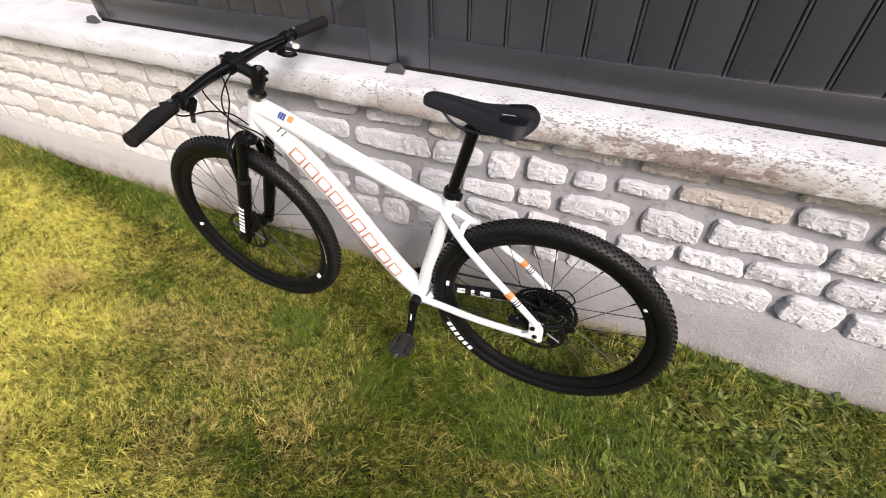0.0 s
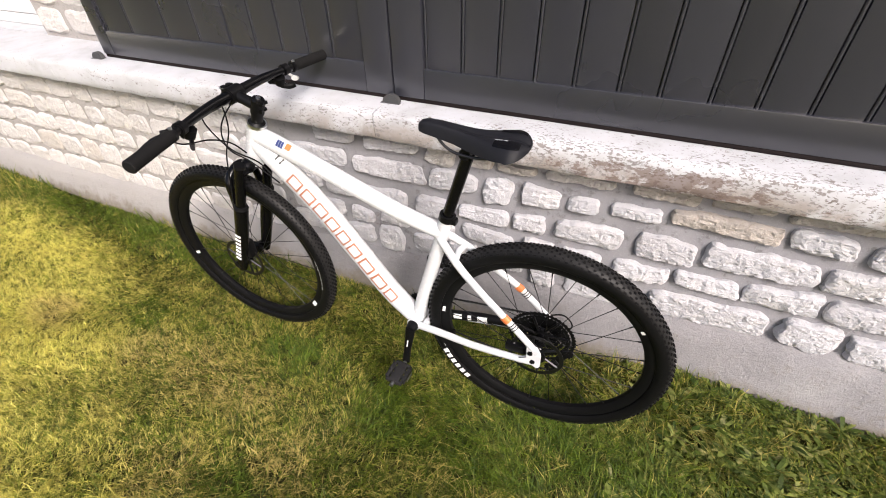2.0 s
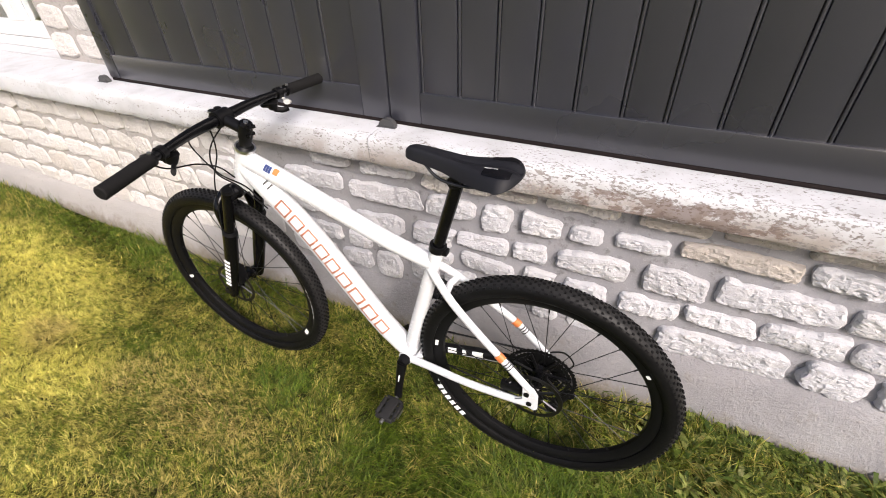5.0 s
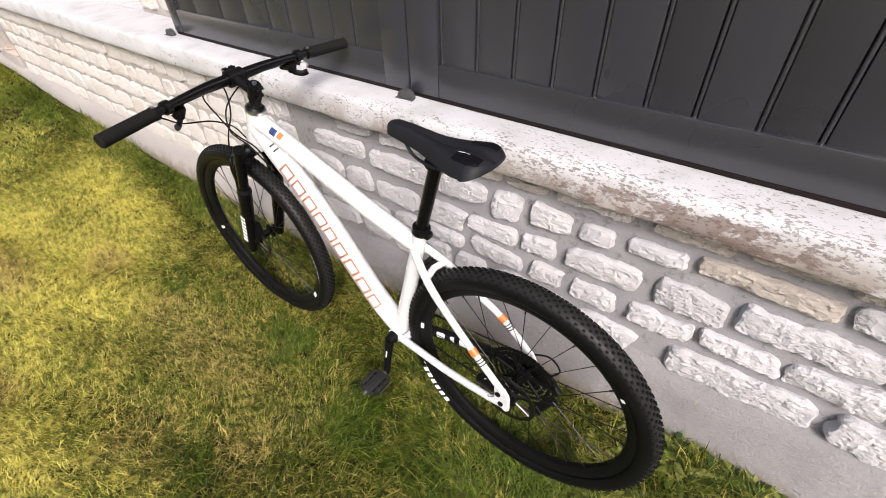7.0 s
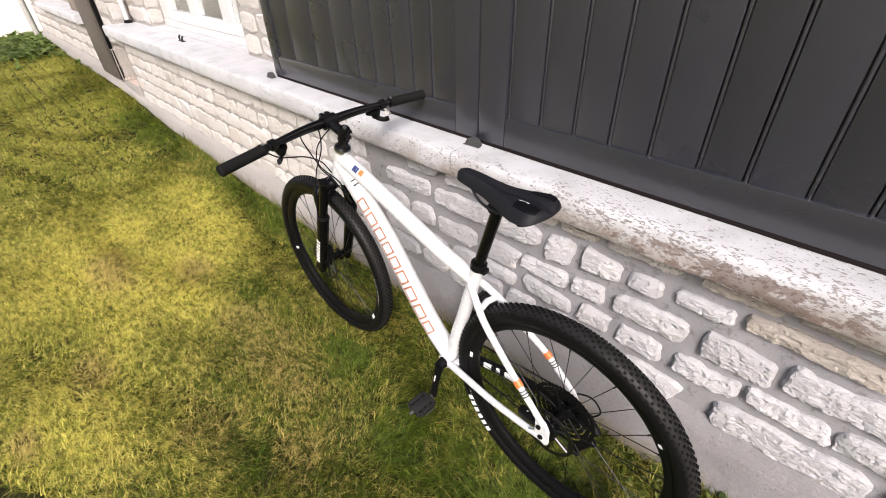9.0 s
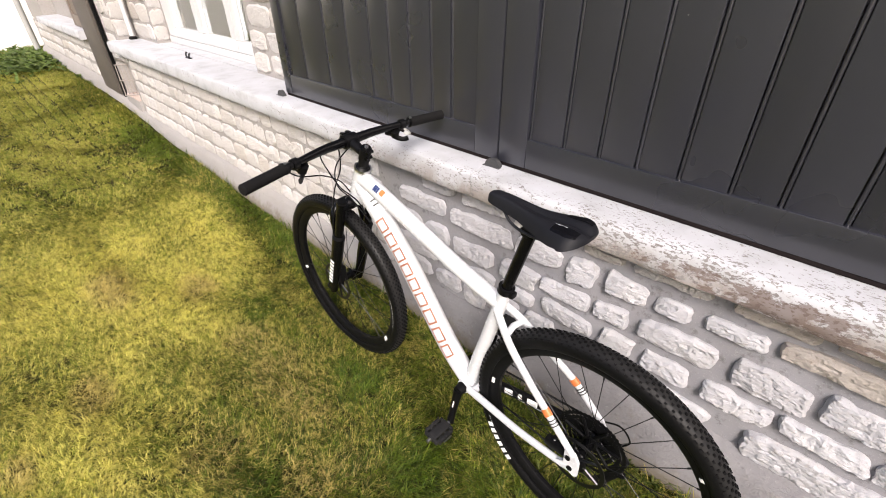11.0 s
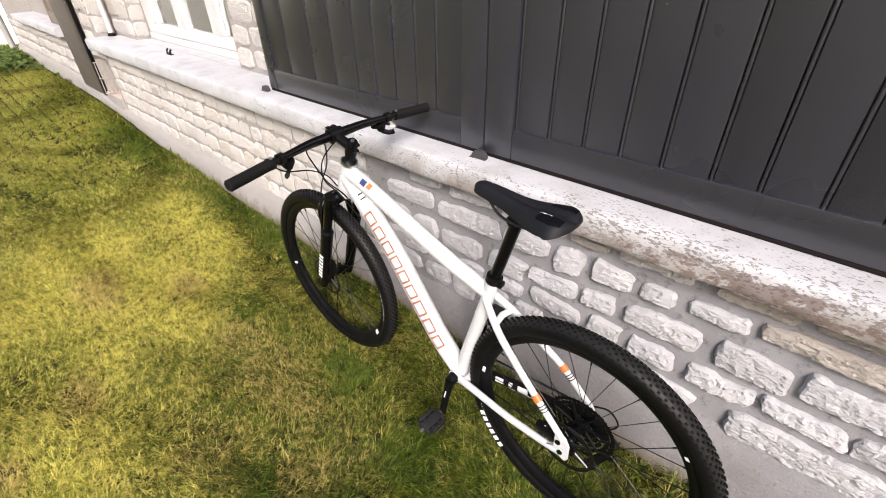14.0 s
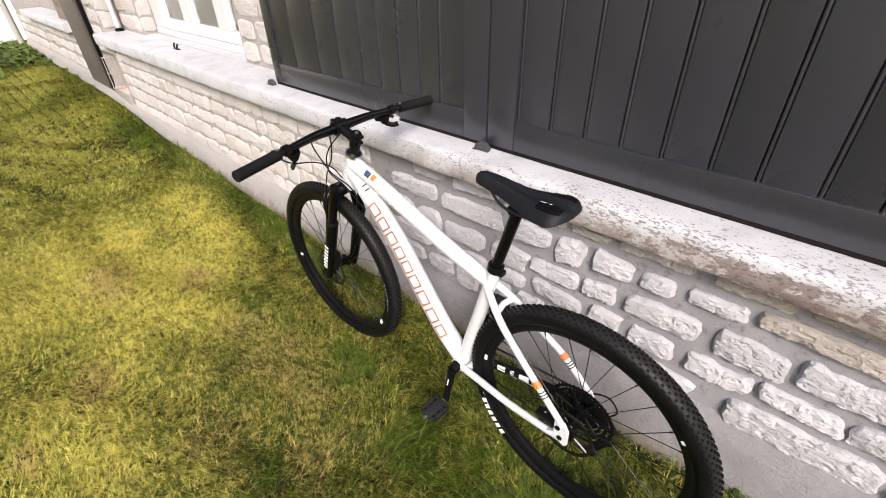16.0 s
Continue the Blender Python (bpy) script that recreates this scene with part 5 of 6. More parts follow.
part("derailleur_cable", tube(curve_pts([(0.010, -0.074, 0.405), (-0.045, -0.090, 0.415), (-0.078, -0.096, 0.375), (-0.060, -0.096, 0.335), (-0.040, -0.094, 0.320)], 8), 0.0026, 8), M_BLACK_PLASTIC, bike, "black looped cable housing")
chain_top = [(0.411, -0.048, 0.373), (0.20, -0.047, 0.405), (0.004, -0.044, 0.4375)]
chain_low = [(0.420, -0.048, 0.242), (0.20, -0.052, 0.210), (-0.040, -0.056, 0.172)]
for run in (chain_top, chain_low):
    pts = curve_pts(run, 30)
    part("chain", tube(pts, [0.0042 if i % 2 else 0.0030 for i in range(len(pts))], 6, 0.8, (0, 1, 0)), M_DARK_STEEL, bike, "dark steel chain")
part("stay_guard", tube([(0.375, -0.036, 0.310), (0.33, -0.041, 0.313), (0.20, -0.057, 0.331), (0.05, -0.068, 0.348)], [0.012, 0.0185, 0.0178, 0.0160], 14, 0.82, (0, 1, 0)), M_BLACK_PLASTIC, bike, "black chainstay guard")
for k, (a, b) in enumerate(((0.06, 0.12), (0.20, 0.30), (0.38, 0.42), (0.50, 0.62))):
    p, q = lerp((0.345, -0.040, 0.311), (0.08, -0.066, 0.345), a), lerp((0.345, -0.040, 0.311), (0.08, -0.066, 0.345), b)
    part("guard_mark", tube([p + Vector((0, 0.0125, 0.008)), q + Vector((0, 0.0115, 0.008))], 0.0110, 8, 0.45, (0, 1, 0)), M_WHITE_DECAL, bike, "plain white bar on the guard")
part("rear_caliper", box((0.030, 0.040, 0.365), (0.090, 0.062, 0.392), 0.006), M_BLACK_MATT, bike, "black brake caliper")
for x, z in ((0.002, 0.366), (0.012, 0.400)):
    part("axle_bolt", tube([(x, 0.072, z), (x, 0.079, z)], 0.0075, 12), M_BLACK_MATT, bike)


# ---- paint marks on the frame: plain shapes
def tube_patch(a, b, radius, flat, s0, s1, a0, a1, lift=0.0009, n=4):
    """A thin plate wrapped on the left flank of a tube, between s0..s1 along it and a0..a1 degrees round it."""
    a, b = Vector(a), Vector(b)
    d = (b - a).normalized()
    side = Vector((0, 1, 0))
    side = (side - d * side.dot(d)).normalized()
    up = side.cross(d)
    if up.z < 0:
        up = -up
    bm = bmesh.new()
    rows = []
    for i in range(n + 1):
        ang = radians(a0 + (a1 - a0) * i / n)
        rows.append([bm.verts.new(lerp(a, b, s) + (radius + o) * (math.cos(ang) * side * flat + math.sin(ang) * up)) for s, o in ((s0, -0.002), (s1, -0.002), (s1, lift), (s0, lift))])
    for r0, r1 in zip(rows, rows[1:]):
        for k in range(4):
            j = (k + 1) % 4
            bm.faces.new((r0[k], r0[j], r1[j], r1[k]))
    bm.faces.new(rows[0][::-1])
    bm.faces.new(rows[-1])
    return bm


# nine slender copper outlines along the down tube, plain shapes
def down_patch(u0, u1, v0, v1):
    """A painted strip on the left flank of the down tube."""
    p, r, flat = down_at(u0)
    q = down_at(u1)[0]
    return tube_patch(p, q, r + 0.0005, flat, 0.0, 1.0, v0, v1, 0.0007, 5)


def on_down(u, v, lift=0.0010):
    """A point of the down tube's skin at u along it and v degrees up from its left side."""
    p, r, flat = down_at(u)
    d = (down_at(min(1.0, u + 0.02))[0] - down_at(max(0.0, u - 0.02))[0]).normalized()
    over = Vector((0, 1, 0)).cross(d)
    over = over if over.z > 0 else -over
    a = radians(v)
    return p + (r + lift) * (math.cos(a) * Vector((0, 1, 0)) * flat + math.sin(a) * over)


for k in range(9):
    u0 = 0.190 + k * 0.0735
    u1 = u0 + 0.060
    lo, hi, st, w = -4, 56, 9, 0.0080
    um = 0.5 * (u0 + u1)
    us, vs = (u0, u0 + w, um, u1 - w, u1), (lo, lo + st, (lo + hi) / 2, hi - st, hi)
    bm = bmesh.new()
    grid = [[bm.verts.new(on_down(u, v)) for v in vs] for u in us]
    for i in range(4):
        for j in range(4):
            if i in (0, 3) or j in (0, 3):
                bm.faces.new((grid[i][j], grid[i + 1][j], grid[i + 1][j + 1], grid[i][j + 1]))
    bmesh.ops.solidify(bm, geom=bm.faces[:], thickness=-0.0006)
    part("down_tube_mark", bm, M_COPPER, bike, "plain pale copper outline")
for k in range(3):
    part("head_mark", tube_patch((0.875, 0, 0.876), (0.80, 0, 0.852), 0.0310, 0.82, 0.72 + 0.10 * k, 0.79 + 0.10 * k, 26, 66), M_BLUE, bike, "dark blue stripe")
part("head_mark", tube_patch((0.80, 0, 0.852), (0.62, 0, 0.789), 0.0305, 0.84, 0.035, 0.115, 34, 72), M_ORANGE, bike, "small orange square")
for k in range(2):
    part("head_mark", down_patch(0.105 + 0.022 * k, 0.112 + 0.022 * k, 40, 74), M_DARK_DECAL, bike, "thin black line")
for s in (1, -1):
    line = curve_pts([(0.236, 0.046 * s, 0.617), (0.164, 0.058 * s, 0.556), (0.091, 0.068 * s, 0.499), (0.002, 0.071 * s, 0.414)], 16)
    xs_, ys_, zs_ = zip(*[(p[0], p[1], p[2]) for p in reversed(line)])
    for x0, x1, m in ((0.101, 0.086, M_ORANGE), (0.0780, 0.0762, M_DARK_DECAL), (0.0722, 0.0704, M_DARK_DECAL), (0.0664, 0.0646, M_DARK_DECAL)):
        ends = [(x, float(np.interp(x, xs_, ys_)), float(np.interp(x, xs_, zs_))) for x in (x0, (x0 + x1) / 2, x1)]
        part("stay_mark", tube(ends, 0.0129, 14, 0.79, (0, 1, 0)), m, bike, "orange stay band" if m is M_ORANGE else "thin black stay band")


# ------------------------------------------------------------------ lawn
def build_blades(name, label, material, n, region, height, width, seed, keep=None, bend=0.6, spread=0.009):
    """Many single grass blades, each a bent strip of two segments."""
    rng = np.random.default_rng(seed)
    x0, x1, y0, y1 = region
    x = rng.uniform(x0, x1, n)
    y = rng.uniform(y0, y1, n)
    # blades grow in small tufts that share a lean
    n = len(x)
    per = 13
    tufts = n // per + 1
    idx = rng.integers(0, tufts, n)
    ox, oy = rng.normal(0, spread, n), rng.normal(0, spread, n)
    x, y = x[idx] + ox, y[idx] + oy
    if keep is not None:
        m = keep(x, y, rng)
        x, y, idx = x[m], y[m], idx[m]
    n = len(x)
    t_h, t_a = rng.uniform(0.65, 1.35, tufts), rng.normal(0, 0.9, tufts)
    flow = 2.6 * np.sin(x * 2.3 + 1.7 * np.sin(y * 3.1)) + 2.1 * np.sin(y * 4.3 + 1.3 * np.sin(x * 1.9))
    h = rng.uniform(*height, n) * t_h[idx]
    w = rng.uniform(*width, n)
    ang = flow + t_a[idx] + rng.normal(0, 0.8, n)
    tilt = rng.uniform(0.15, 1.0, n) * bend * 1.3
    dx, dy = np.cos(ang), np.sin(ang)
    turn = ang + np.pi / 2 + rng.normal(0, 0.5, n)
    px, py = np.cos(turn), np.sin(turn)
    gx, gy = np.arange(-10.5, 4.61, 0.1), np.arange(-6.6, 0.31, 0.1)
    table = np.array([[ground_z(a, b) for b in gy] for a in gx])
    ix = np.clip(((x + 10.5) / 0.1).round().astype(int), 0, len(gx) - 1)
    iy = np.clip(((y + 6.6) / 0.1).round().astype(int), 0, len(gy) - 1)
    z = table[ix, iy] - 0.004
    co = np.empty((n, 5, 3), np.float32)
    for k, (f, side, ww) in enumerate(((0.0, -1, 1.0), (0.0, 1, 1.0), (0.55, 1, 0.8), (0.55, -1, 0.8), (1.0, 0, 0.0))):
        out = h * tilt * f ** 1.8
        co[:, k, 0] = x + dx * out + side * ww * px * w * 0.5
        co[:, k, 1] = y + dy * out + side * ww * py * w * 0.5
        co[:, k, 2] = z + h * f * (1 - 0.38 * np.minimum(tilt, 1.2) * f)
    me = bpy.data.meshes.new(name)
    me.vertices.add(n * 5)
    me.vertices.foreach_set("co", co.ravel())
    base = (np.arange(n) * 5)[:, None]
    loops = np.concatenate([base + np.array([0, 1, 2, 3]), base + np.array([3, 2, 4])], 1).astype(np.int32).ravel()
    me.loops.add(n * 7)
    me.loops.foreach_set("vertex_index", loops)
    me.polygons.add(n * 2)
    starts = (np.arange(n)[:, None] * 7 + np.array([0, 4])).astype(np.int32).ravel()
    me.polygons.foreach_set("loop_start", starts)
    me.polygons.foreach_set("loop_total", np.tile(np.array([4, 3], np.int32), n))
    me.update(calc_edges=True)
    me.polygons.foreach_set("use_smooth", np.ones(n * 2, bool))
    me.materials.append(material)
    ob = new(name, me)
    return tagged(ob, label, "grass", kind="stuff")


def off_wall(x, y, rng):
    return y < -0.060 + 0.01 * np.sin(x * 9)


def in_sight(x, y, rng):
    """The part of the lawn beside the bicycle that the path overlooks."""
    return (x > -3.9 + 0.6 * rng.uniform(0, 1, len(x))) & (y < -0.060 + 0.01 * np.sin(x * 9)) & (y > -1.02 - 0.64 * np.maximum(0.0, -0.45 - x))


def thinned(x, y, rng):
    """The same, sparser among the weeds by the wall."""
    return in_sight(x, y, rng) & ((x < 0.22 + 0.25 * np.sin(y * 9)) | (y < -0.62) | (rng.uniform(0, 1, len(x)) < 0.30))


def scarce(x, y, rng):
    """Dry blades are few in the lush grass under the bicycle."""
    return thinned(x, y, rng) & ((x < -0.75) | (y < -0.72) | (rng.uniform(0, 1, len(x)) < 0.35))


build_blades("lawn_grass", "short green lawn grass with dry patches and painted patches of sun", M_BLADE, 455000, (-3.9, 1.25, -2.1, -0.04), (0.016, 0.046), (0.0020, 0.0044), 11, thinned, 1.35)
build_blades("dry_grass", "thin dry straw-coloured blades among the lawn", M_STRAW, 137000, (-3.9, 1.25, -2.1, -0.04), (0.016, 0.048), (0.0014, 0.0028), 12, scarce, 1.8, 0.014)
build_blades("rough_grass", "tangled longer grass and dry stalks around the rear wheel", M_STRAW, 4500, (-0.7, 1.25, -0.70, -0.05), (0.03, 0.075), (0.0018, 0.0034), 15, off_wall, 1.9, 0.02)
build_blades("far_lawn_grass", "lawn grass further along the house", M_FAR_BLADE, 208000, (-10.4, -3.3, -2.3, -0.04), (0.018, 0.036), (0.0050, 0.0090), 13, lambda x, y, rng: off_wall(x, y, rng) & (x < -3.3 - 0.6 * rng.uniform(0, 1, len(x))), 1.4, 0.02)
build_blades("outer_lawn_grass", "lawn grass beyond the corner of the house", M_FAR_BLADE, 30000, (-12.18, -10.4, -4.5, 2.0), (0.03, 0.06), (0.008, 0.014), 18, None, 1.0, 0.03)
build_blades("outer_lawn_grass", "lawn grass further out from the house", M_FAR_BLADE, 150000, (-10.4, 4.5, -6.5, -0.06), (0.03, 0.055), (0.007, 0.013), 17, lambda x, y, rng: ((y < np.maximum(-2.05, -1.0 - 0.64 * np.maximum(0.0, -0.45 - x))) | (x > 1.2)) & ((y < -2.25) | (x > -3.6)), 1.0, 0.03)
build_blades("edge_grass", "longer grass left uncut along the wall foot", M_BLADE, 16000, (-9.5, 1.9, -0.20, -0.05), (0.045, 0.10), (0.0022, 0.0045), 14,
             lambda x, y, rng: (y < -0.055) & (rng.uniform(0, 1, len(x)) < np.clip(0.35 + 0.65 * np.sin(x * 5.3) * np.sin(x * 2.1 + 1), 0.05, 1)), 0.9)
build_blades("rough_grass", "tangled longer green grass around the rear wheel", M_BLADE, 6000, (-0.7, 1.25, -0.70, -0.05), (0.03, 0.075), (0.0022, 0.0045), 16, off_wall, 1.7, 0.02)


def build_weeds(name, label, centre, spread, count, seed, size, material=None):
    """Low rosettes of broad leaves."""
    rng = random.Random(seed)
    bm = bmesh.new()
    for _ in range(count):
        cx, cy = centre[0] + rng.gauss(0, spread[0]), min(-0.075, centre[1] + rng.gauss(0, spread[1]))
        cz = ground_z(cx, cy) + rng.uniform(0.0, 0.014)
        for _ in range(rng.randint(6, 11)):
            a = rng.uniform(0, 2 * math.pi)
            l = rng.uniform(*size)
            w = l * rng.uniform(0.16, 0.30)
            up = rng.uniform(0.35, 1.0)
            d, p = Vector((math.cos(a), math.sin(a), 0)), Vector((-math.sin(a), math.cos(a), 0))
            rows = []
            for i, (f, ww) in enumerate(((0.0, 0.25), (0.35, 0.9), (0.7, 1.0), (1.0, 0.12))):
                c = Vector((cx, cy, cz)) + d * l * f + Vector((0, 0, l * up * f * (1.15 - 0.62 * f)))
                rows.append((bm.verts.new(c - p * w * ww * 0.5), bm.verts.new(c + p * w * ww * 0.5)))
            for r0, r1 in zip(rows, rows[1:]):
                bm.faces.new((r0[0], r0[1], r1[1], r1[0]))
    ob = part(name, bm, material or M_LEAF)
    return tagged(ob, label, "weeds", kind="stuff")


build_weeds("broad_weeds", "broad-leaved green weeds in the grass by the wall", (0.66, -0.30), (0.27, 0.17), 900, 5, (0.012, 0.030))
build_weeds("broad_weeds", "larger ragged weeds with pale leaves by the wall", (0.62, -0.26), (0.24, 0.14), 110, 8, (0.028, 0.060))
build_weeds("broad_weeds", "long-leaved weed tuft at the wall foot", (0.37, -0.12), (0.035, 0.02), 6, 9, (0.06, 0.10))
build_weeds("broad_weeds", "broad-leaved green weeds along the wall foot", (0.05, -0.20), (0.20, 0.08), 110, 6, (0.014, 0.040))
build_weeds("far_weeds", "tall bushy weeds at the corner of the house", (-10.4, -0.35), (0.60, 0.22), 560, 7, (0.05, 0.19), M_BUSH)


# ------------------------------------------------------------------ wall stones, last
def stone_mesh(seed, material=None, w=0.18, h=0.085, nx=24, nz=15, unit=True):
    """A rock-faced block: uneven outline, broken face towards -y; of its real size, or of unit size."""
    rng = random.Random(seed)
    bm = bmesh.new()
    off = Vector((rng.uniform(0, 50), rng.uniform(0, 50), rng.uniform(0, 50)))
    skew, taper = rng.uniform(-0.20, 0.20), rng.uniform(-0.13, 0.13)
    tip, lean = rng.uniform(-0.004, 0.004), rng.uniform(-0.004, 0.004)
    power = rng.uniform(3.6, 8.0)
    breaks = [(rng.uniform(-1, 1), rng.uniform(-1, 1), rng.uniform(0, 2 * math.pi), rng.uniform(0.10, 0.26)) for _ in range(5)]
    g = []
    for i in range(nx):
        col = []
        for j in range(nz):
            u, v = -1 + 2 * i / (nx - 1), -1 + 2 * j / (nz - 1)
            m = max(abs(u), abs(v))
            e = (abs(u) ** power + abs(v) ** power) ** (1 / power)
            su, sv = (u * m / e, v * m / e) if e > 0 else (0, 0)
            px, pz = su * w / 2, sv * h / 2
            edge = m ** 2.5
            jx = 0.011 * noise.noise(off + Vector((3.1, pz * 24, px * 8))) + 0.0035 * noise.noise(off + Vector((2.1, pz * 70, px * 40)))
            jz = 0.010 * noise.noise(off + Vector((7.7, px * 16, pz * 8))) + 0.0040 * noise.noise(off + Vector((5.7, px * 60, pz * 40)))
            px, pz = px + edge * jx + skew * pz, pz * (1 + taper * u) + edge * jz
            depth = 0.016 + 0.004 * (1 - m ** 4) + tip * u + lean * v
            depth += 0.0075 * (0.32 - abs(noise.noise(off + Vector((px * 22, 4.4, pz * 26))))) + 0.0045 * (0.3 - abs(noise.noise(off + Vector((px * 48, 6.6, pz * 56)))))
            depth += 0.0045 * noise.noise(off + Vector((px * 125, 2.6, pz * 135)))
            for bx, bz, ba, drop in breaks:
                depth -= drop * 0.010 * max(0.0, (u - bx) * math.cos(ba) + (v - bz) * math.sin(ba))
            if m > 0.999:
                depth = 0.006
            col.append(bm.verts.new((px, -depth, pz)))
        g.append(col)
    for i in range(nx - 1):
        for j in range(nz - 1):
            bm.faces.new((g[i][j], g[i + 1][j], g[i + 1][j + 1], g[i][j + 1]))
    rim = [g[i][0] for i in range(nx)] + [g[nx - 1][j] for j in range(1, nz)] + [g[i][nz - 1] for i in range(nx - 2, -1, -1)] + [g[0][j] for j in range(nz - 2, 0, -1)]
    back = [bm.verts.new((v.co.x * 1.02, 0.028, v.co.z * 1.02)) for v in rim]
    for k in range(len(rim)):
        j = (k + 1) % len(rim)
        bm.faces.new((rim[k], back[k], back[j], rim[j]))
    if unit:
        bmesh.ops.scale(bm, verts=bm.verts, vec=(1 / w, 1 / 0.026, 1 / h))
    return mesh_of("stone", bm, material or M_STONE, True, 22)


STONE_MESHES = [stone_mesh(100 + k) for k in range(18)]
BROWN_MESHES = [stone_mesh(140 + k, M_BROWN_STONE) for k in range(6)]
stone_rng = random.Random(42)


def lay(parent, x0, x1, z0, z1, face_y, proud=0.026, size=(1.0, 1.0), brown=False):
    ob = new("stone", stone_rng.choice(BROWN_MESHES if brown else STONE_MESHES))
    ob.parent = parent
    flip = stone_rng.choice((1, -1))
    ob.matrix_basis = Matrix.Translation(((x0 + x1) / 2, face_y, (z0 + z1) / 2)) @ Matrix.Rotation(radians(stone_rng.uniform(-2.5, 2.5)), 4, "Y") @ Matrix.Diagonal(((x1 - x0) * flip * size[0], proud * stone_rng.uniform(0.8, 1.25), (z1 - z0) * size[1], 1))


# the courses behind the bicycle, stone by stone: west end, east end, foot, head
COURSE_UNDER_SILL = ((-1.10, -0.93, 0.668, 0.725), (-0.88, -0.66, 0.672, 0.722), (-0.63, -0.52, 0.655, 0.728), (-0.49, -0.38, 0.675, 0.722), (-0.365, -0.235, 0.678, 0.716), (-0.205, 0.012, 0.682, 0.722), (0.055, 0.24, 0.684, 0.728), (0.268, 0.425, 0.694, 0.732), (0.46, 0.70, 0.690, 0.728), (0.75, 0.93, 0.690, 0.73))
COURSE_HIGH = ((-1.25, -0.97, 0.565, 0.640), (-0.937, -0.639, 0.556, 0.636), (-0.623, -0.436, 0.562, 0.645), (-0.412, -0.307, 0.549, 0.648), (-0.275, -0.150, 0.571, 0.650), (-0.123, -0.025, 0.585, 0.642), (0.008, 0.159, 0.594, 0.644), (0.181, 0.467, 0.608, 0.668), (0.484, 0.640, 0.606, 0.674), (0.672, 0.87, 0.592, 0.668), (0.90, 1.12, 0.59, 0.668))
COURSE_MID = ((-1.32, -1.12, 0.44, 0.53), (-1.092, -0.955, 0.430, 0.520), (-0.932, -0.716, 0.424, 0.508), (-0.681, -0.515, 0.424, 0.516), (-0.501, -0.312, 0.455, 0.520), (-0.298, -0.183, 0.460, 0.528), (-0.150, 0.069, 0.464, 0.545), (0.107, 0.286, 0.466, 0.556), (0.303, 0.600, 0.488, 0.572), (0.616, 0.78, 0.488, 0.572), (0.81, 1.05, 0.49, 0.57))
COURSE_LOW = ((-1.28, -1.02, 0.325, 0.40), (-0.984, -0.872, 0.324, 0.390), (-0.845, -0.70, 0.345, 0.405), (-0.67, -0.515, 0.352, 0.410), (-0.486, -0.290, 0.362, 0.428), (-0.262, -0.145, 0.362, 0.436), (-0.12, 0.03, 0.362, 0.436), (0.061, 0.236, 0.366, 0.436), (0.252, 0.442, 0.386, 0.446), (0.452, 0.648, 0.386, 0.462), (0.668, 0.86, 0.380, 0.462), (0.89, 1.06, 0.384, 0.46))
COURSE_FOOT = ((-1.30, -1.06, 0.225, 0.305), (-1.03, -0.885, 0.22, 0.305), (-0.862, -0.746, 0.205, 0.327), (-0.70, -0.578, 0.240, 0.332), (-0.55, -0.42, 0.26, 0.335), (-0.39, -0.24, 0.262, 0.336), (-0.213, -0.119, 0.232, 0.330), (-0.082, 0.112, 0.232, 0.325), (0.198, 0.556, 0.246, 0.352), (0.584, 0.742, 0.254, 0.362), (0.77, 0.99, 0.25, 0.35))
stone_no = 0
for course in (COURSE_UNDER_SILL, COURSE_HIGH, COURSE_MID, COURSE_LOW, COURSE_FOOT):
    for s in course:
        thin_brown = (course is COURSE_UNDER_SILL and s[0] > -0.7) or s[0] == 0.181
        stone_no += 1
        w_, h_ = (s[1] - s[0]) * 0.99, (s[3] - s[2]) * 0.98
        ob = new("stone", stone_mesh(300 + stone_no, M_BROWN_STONE if thin_brown else M_STONE, w_, h_, max(16, int(w_ / 0.0058)), max(10, int(h_ / 0.0058)), False))
        ob.parent = wall_lower
        ob.matrix_basis = Matrix.Translation(((s[0] + s[1]) / 2, FACE - 0.001, (s[2] + s[3]) / 2)) @ Matrix.Rotation(radians(stone_rng.uniform(-2.0, 2.0)), 4, "Y")


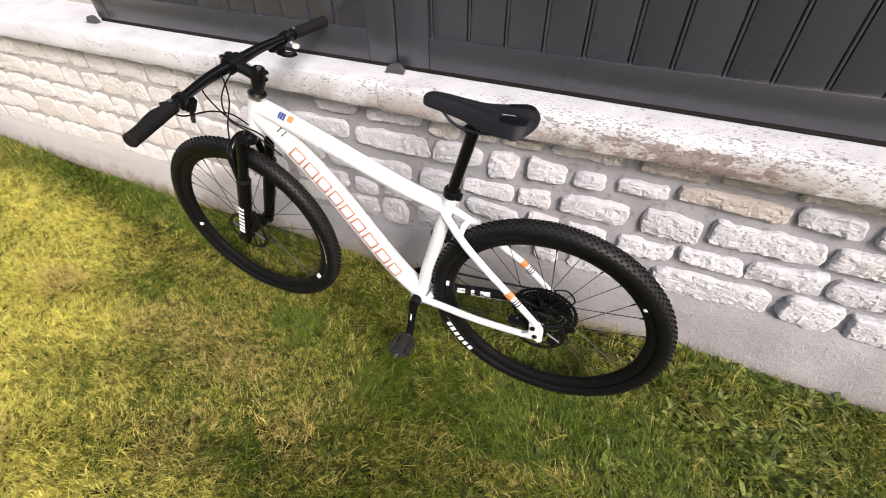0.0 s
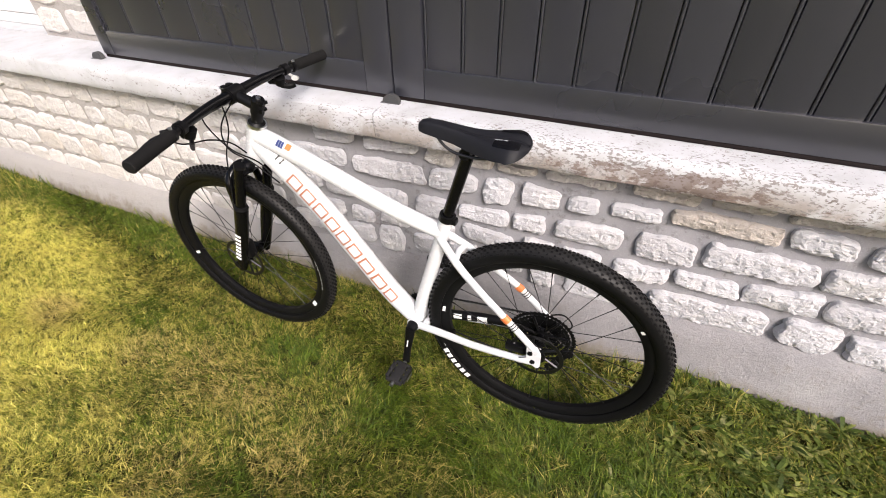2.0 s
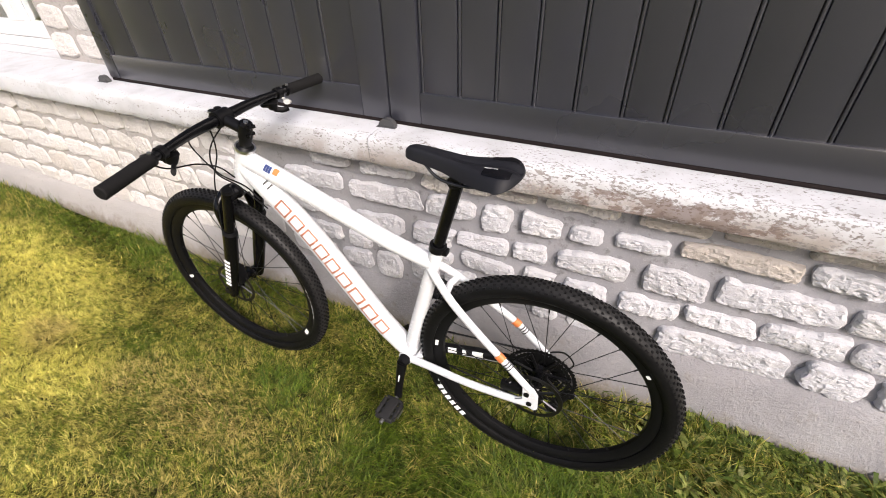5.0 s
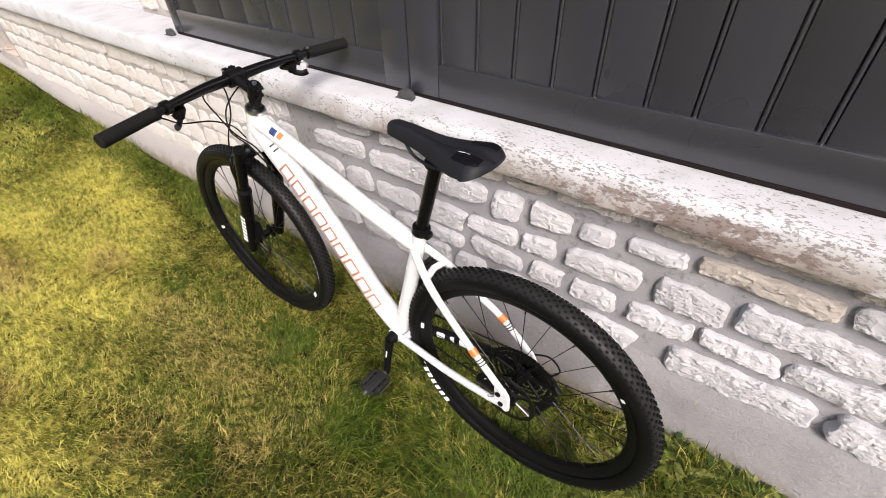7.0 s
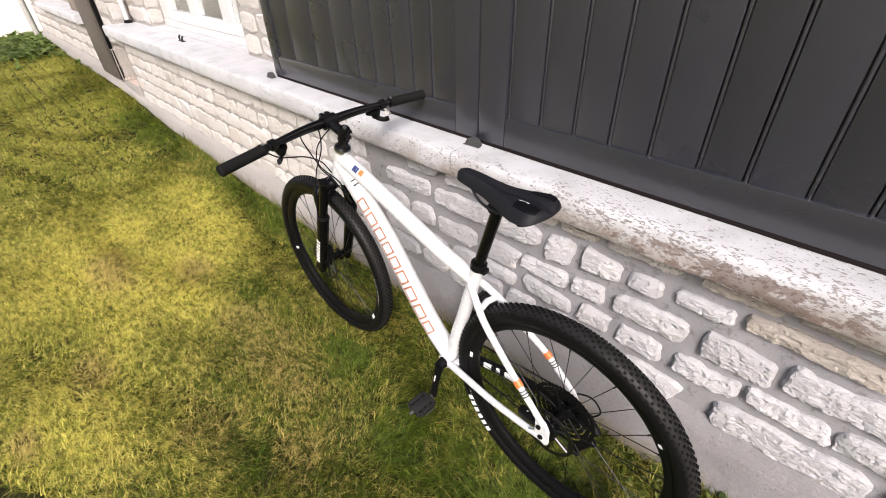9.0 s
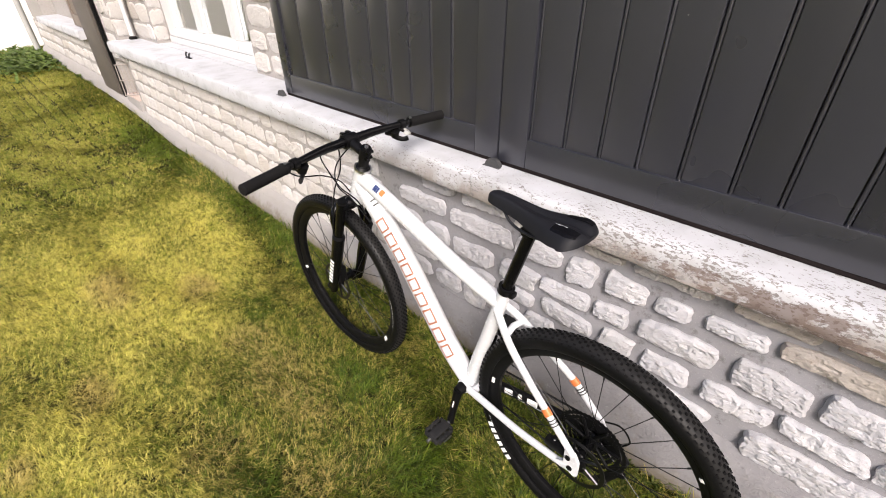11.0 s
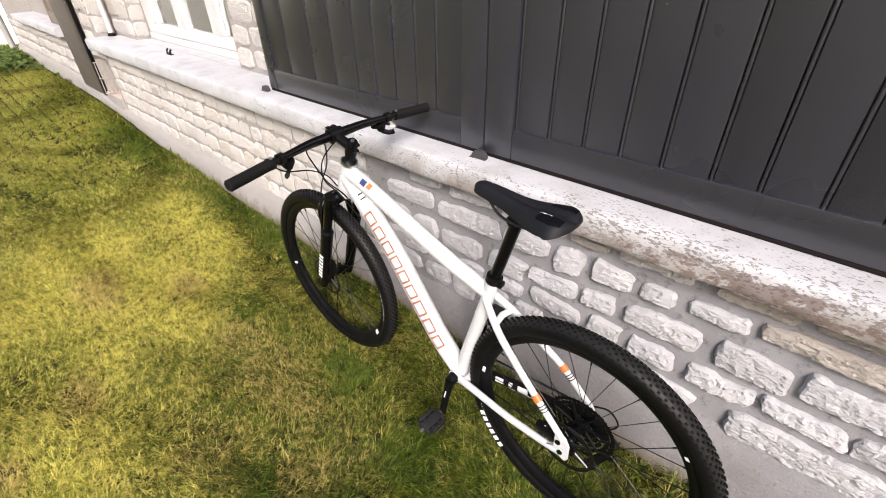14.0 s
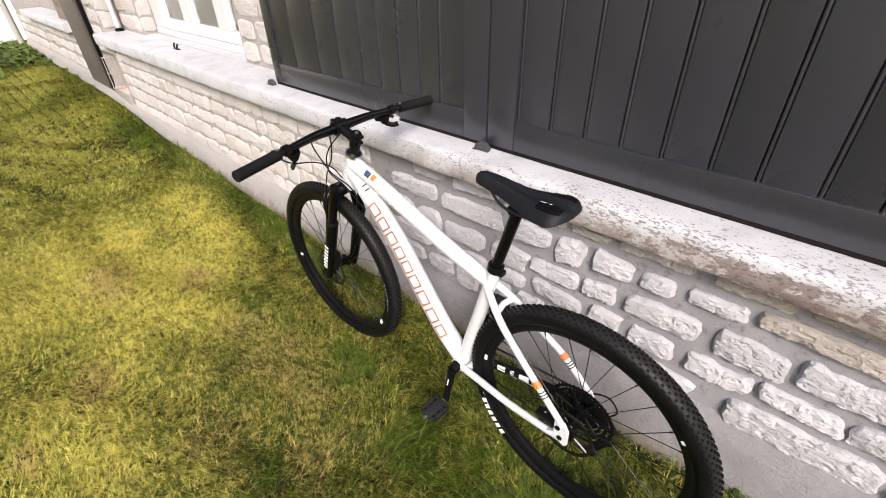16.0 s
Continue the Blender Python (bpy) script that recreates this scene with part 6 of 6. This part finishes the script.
def random_courses(parent, x_from, x_to, z_from, z_to, face_y, rng, step=0.093, wide=(0.09, 0.26), gap=0.014, yellow=0.0, proud=0.022):
    z = z_from
    while z < z_to - 0.03:
        h = min(step * rng.uniform(0.85, 1.2), z_to - z)
        x = x_from + rng.uniform(0, 0.05)
        while x < x_to - 0.05:
            w = min(rng.uniform(*wide), x_to - x)
            lay(parent, x, x + w, z + rng.uniform(0, 0.007), z + h - gap - rng.uniform(0, 0.006), face_y, proud, brown=rng.random() < yellow)
            x += w + gap * rng.uniform(0.6, 1.8)
        z += h


course_rng = random.Random(8)
random_courses(wall_lower, -5.30, -1.34, 0.165, 0.742, FACE + 0.004, course_rng, 0.112, (0.10, 0.23), 0.009)
random_courses(wall_lower, 1.10, 1.75, 0.26, 0.735, FACE + 0.004, course_rng)
random_courses(wall_lower, -10.8, -6.60, 0.33, 0.74, FACE + 0.004, course_rng, 0.13, (0.22, 0.5), 0.03)
random_courses(wall_lower, -5.86, -5.34, 0.655, 0.755, FACE + 0.004, course_rng, 0.12, (0.2, 0.4), 0.02)
random_courses(wall_lower, -5.84, -5.39, 0.295, 0.64, FACE + 0.115, course_rng, 0.12, (0.15, 0.3), 0.02)
random_courses(wall_upper, -2.87, -2.10, 0.872, 1.75, UPPER_Y + 0.004, course_rng, 0.13, (0.16, 0.38), 0.02)
random_courses(wall_upper, -5.45, -4.88, 0.872, 1.75, UPPER_Y + 0.004, course_rng, 0.14, (0.2, 0.42), 0.02, 0.2)
random_courses(wall_pier, -5.86, -5.46, 0.78, 1.75, 0.034, course_rng, 0.16, (0.2, 0.42), 0.02)


def lay_reveal(parent, x, y0, y1, z0, z1):
    """Blocks that turn the corner into an opening, facing along +x."""
    z = z0
    while z < z1:
        h = stone_rng.uniform(0.11, 0.17)
        ob = new("stone", stone_rng.choice(STONE_MESHES))
        ob.parent = parent
        ob.matrix_basis = Matrix.Translation((x, (y0 + y1) / 2, z + h / 2)) @ Matrix.Rotation(radians(90), 4, "Z") @ Matrix.Diagonal((y1 - y0, 0.016, h * 0.9, 1))
        z += h


lay_reveal(wall_upper, WINDOW[0] - 0.002, 0.215, 0.325, 0.872, 1.75)
lay_reveal(wall_pier, -5.461, 0.04, 0.20, 0.872, 1.75)
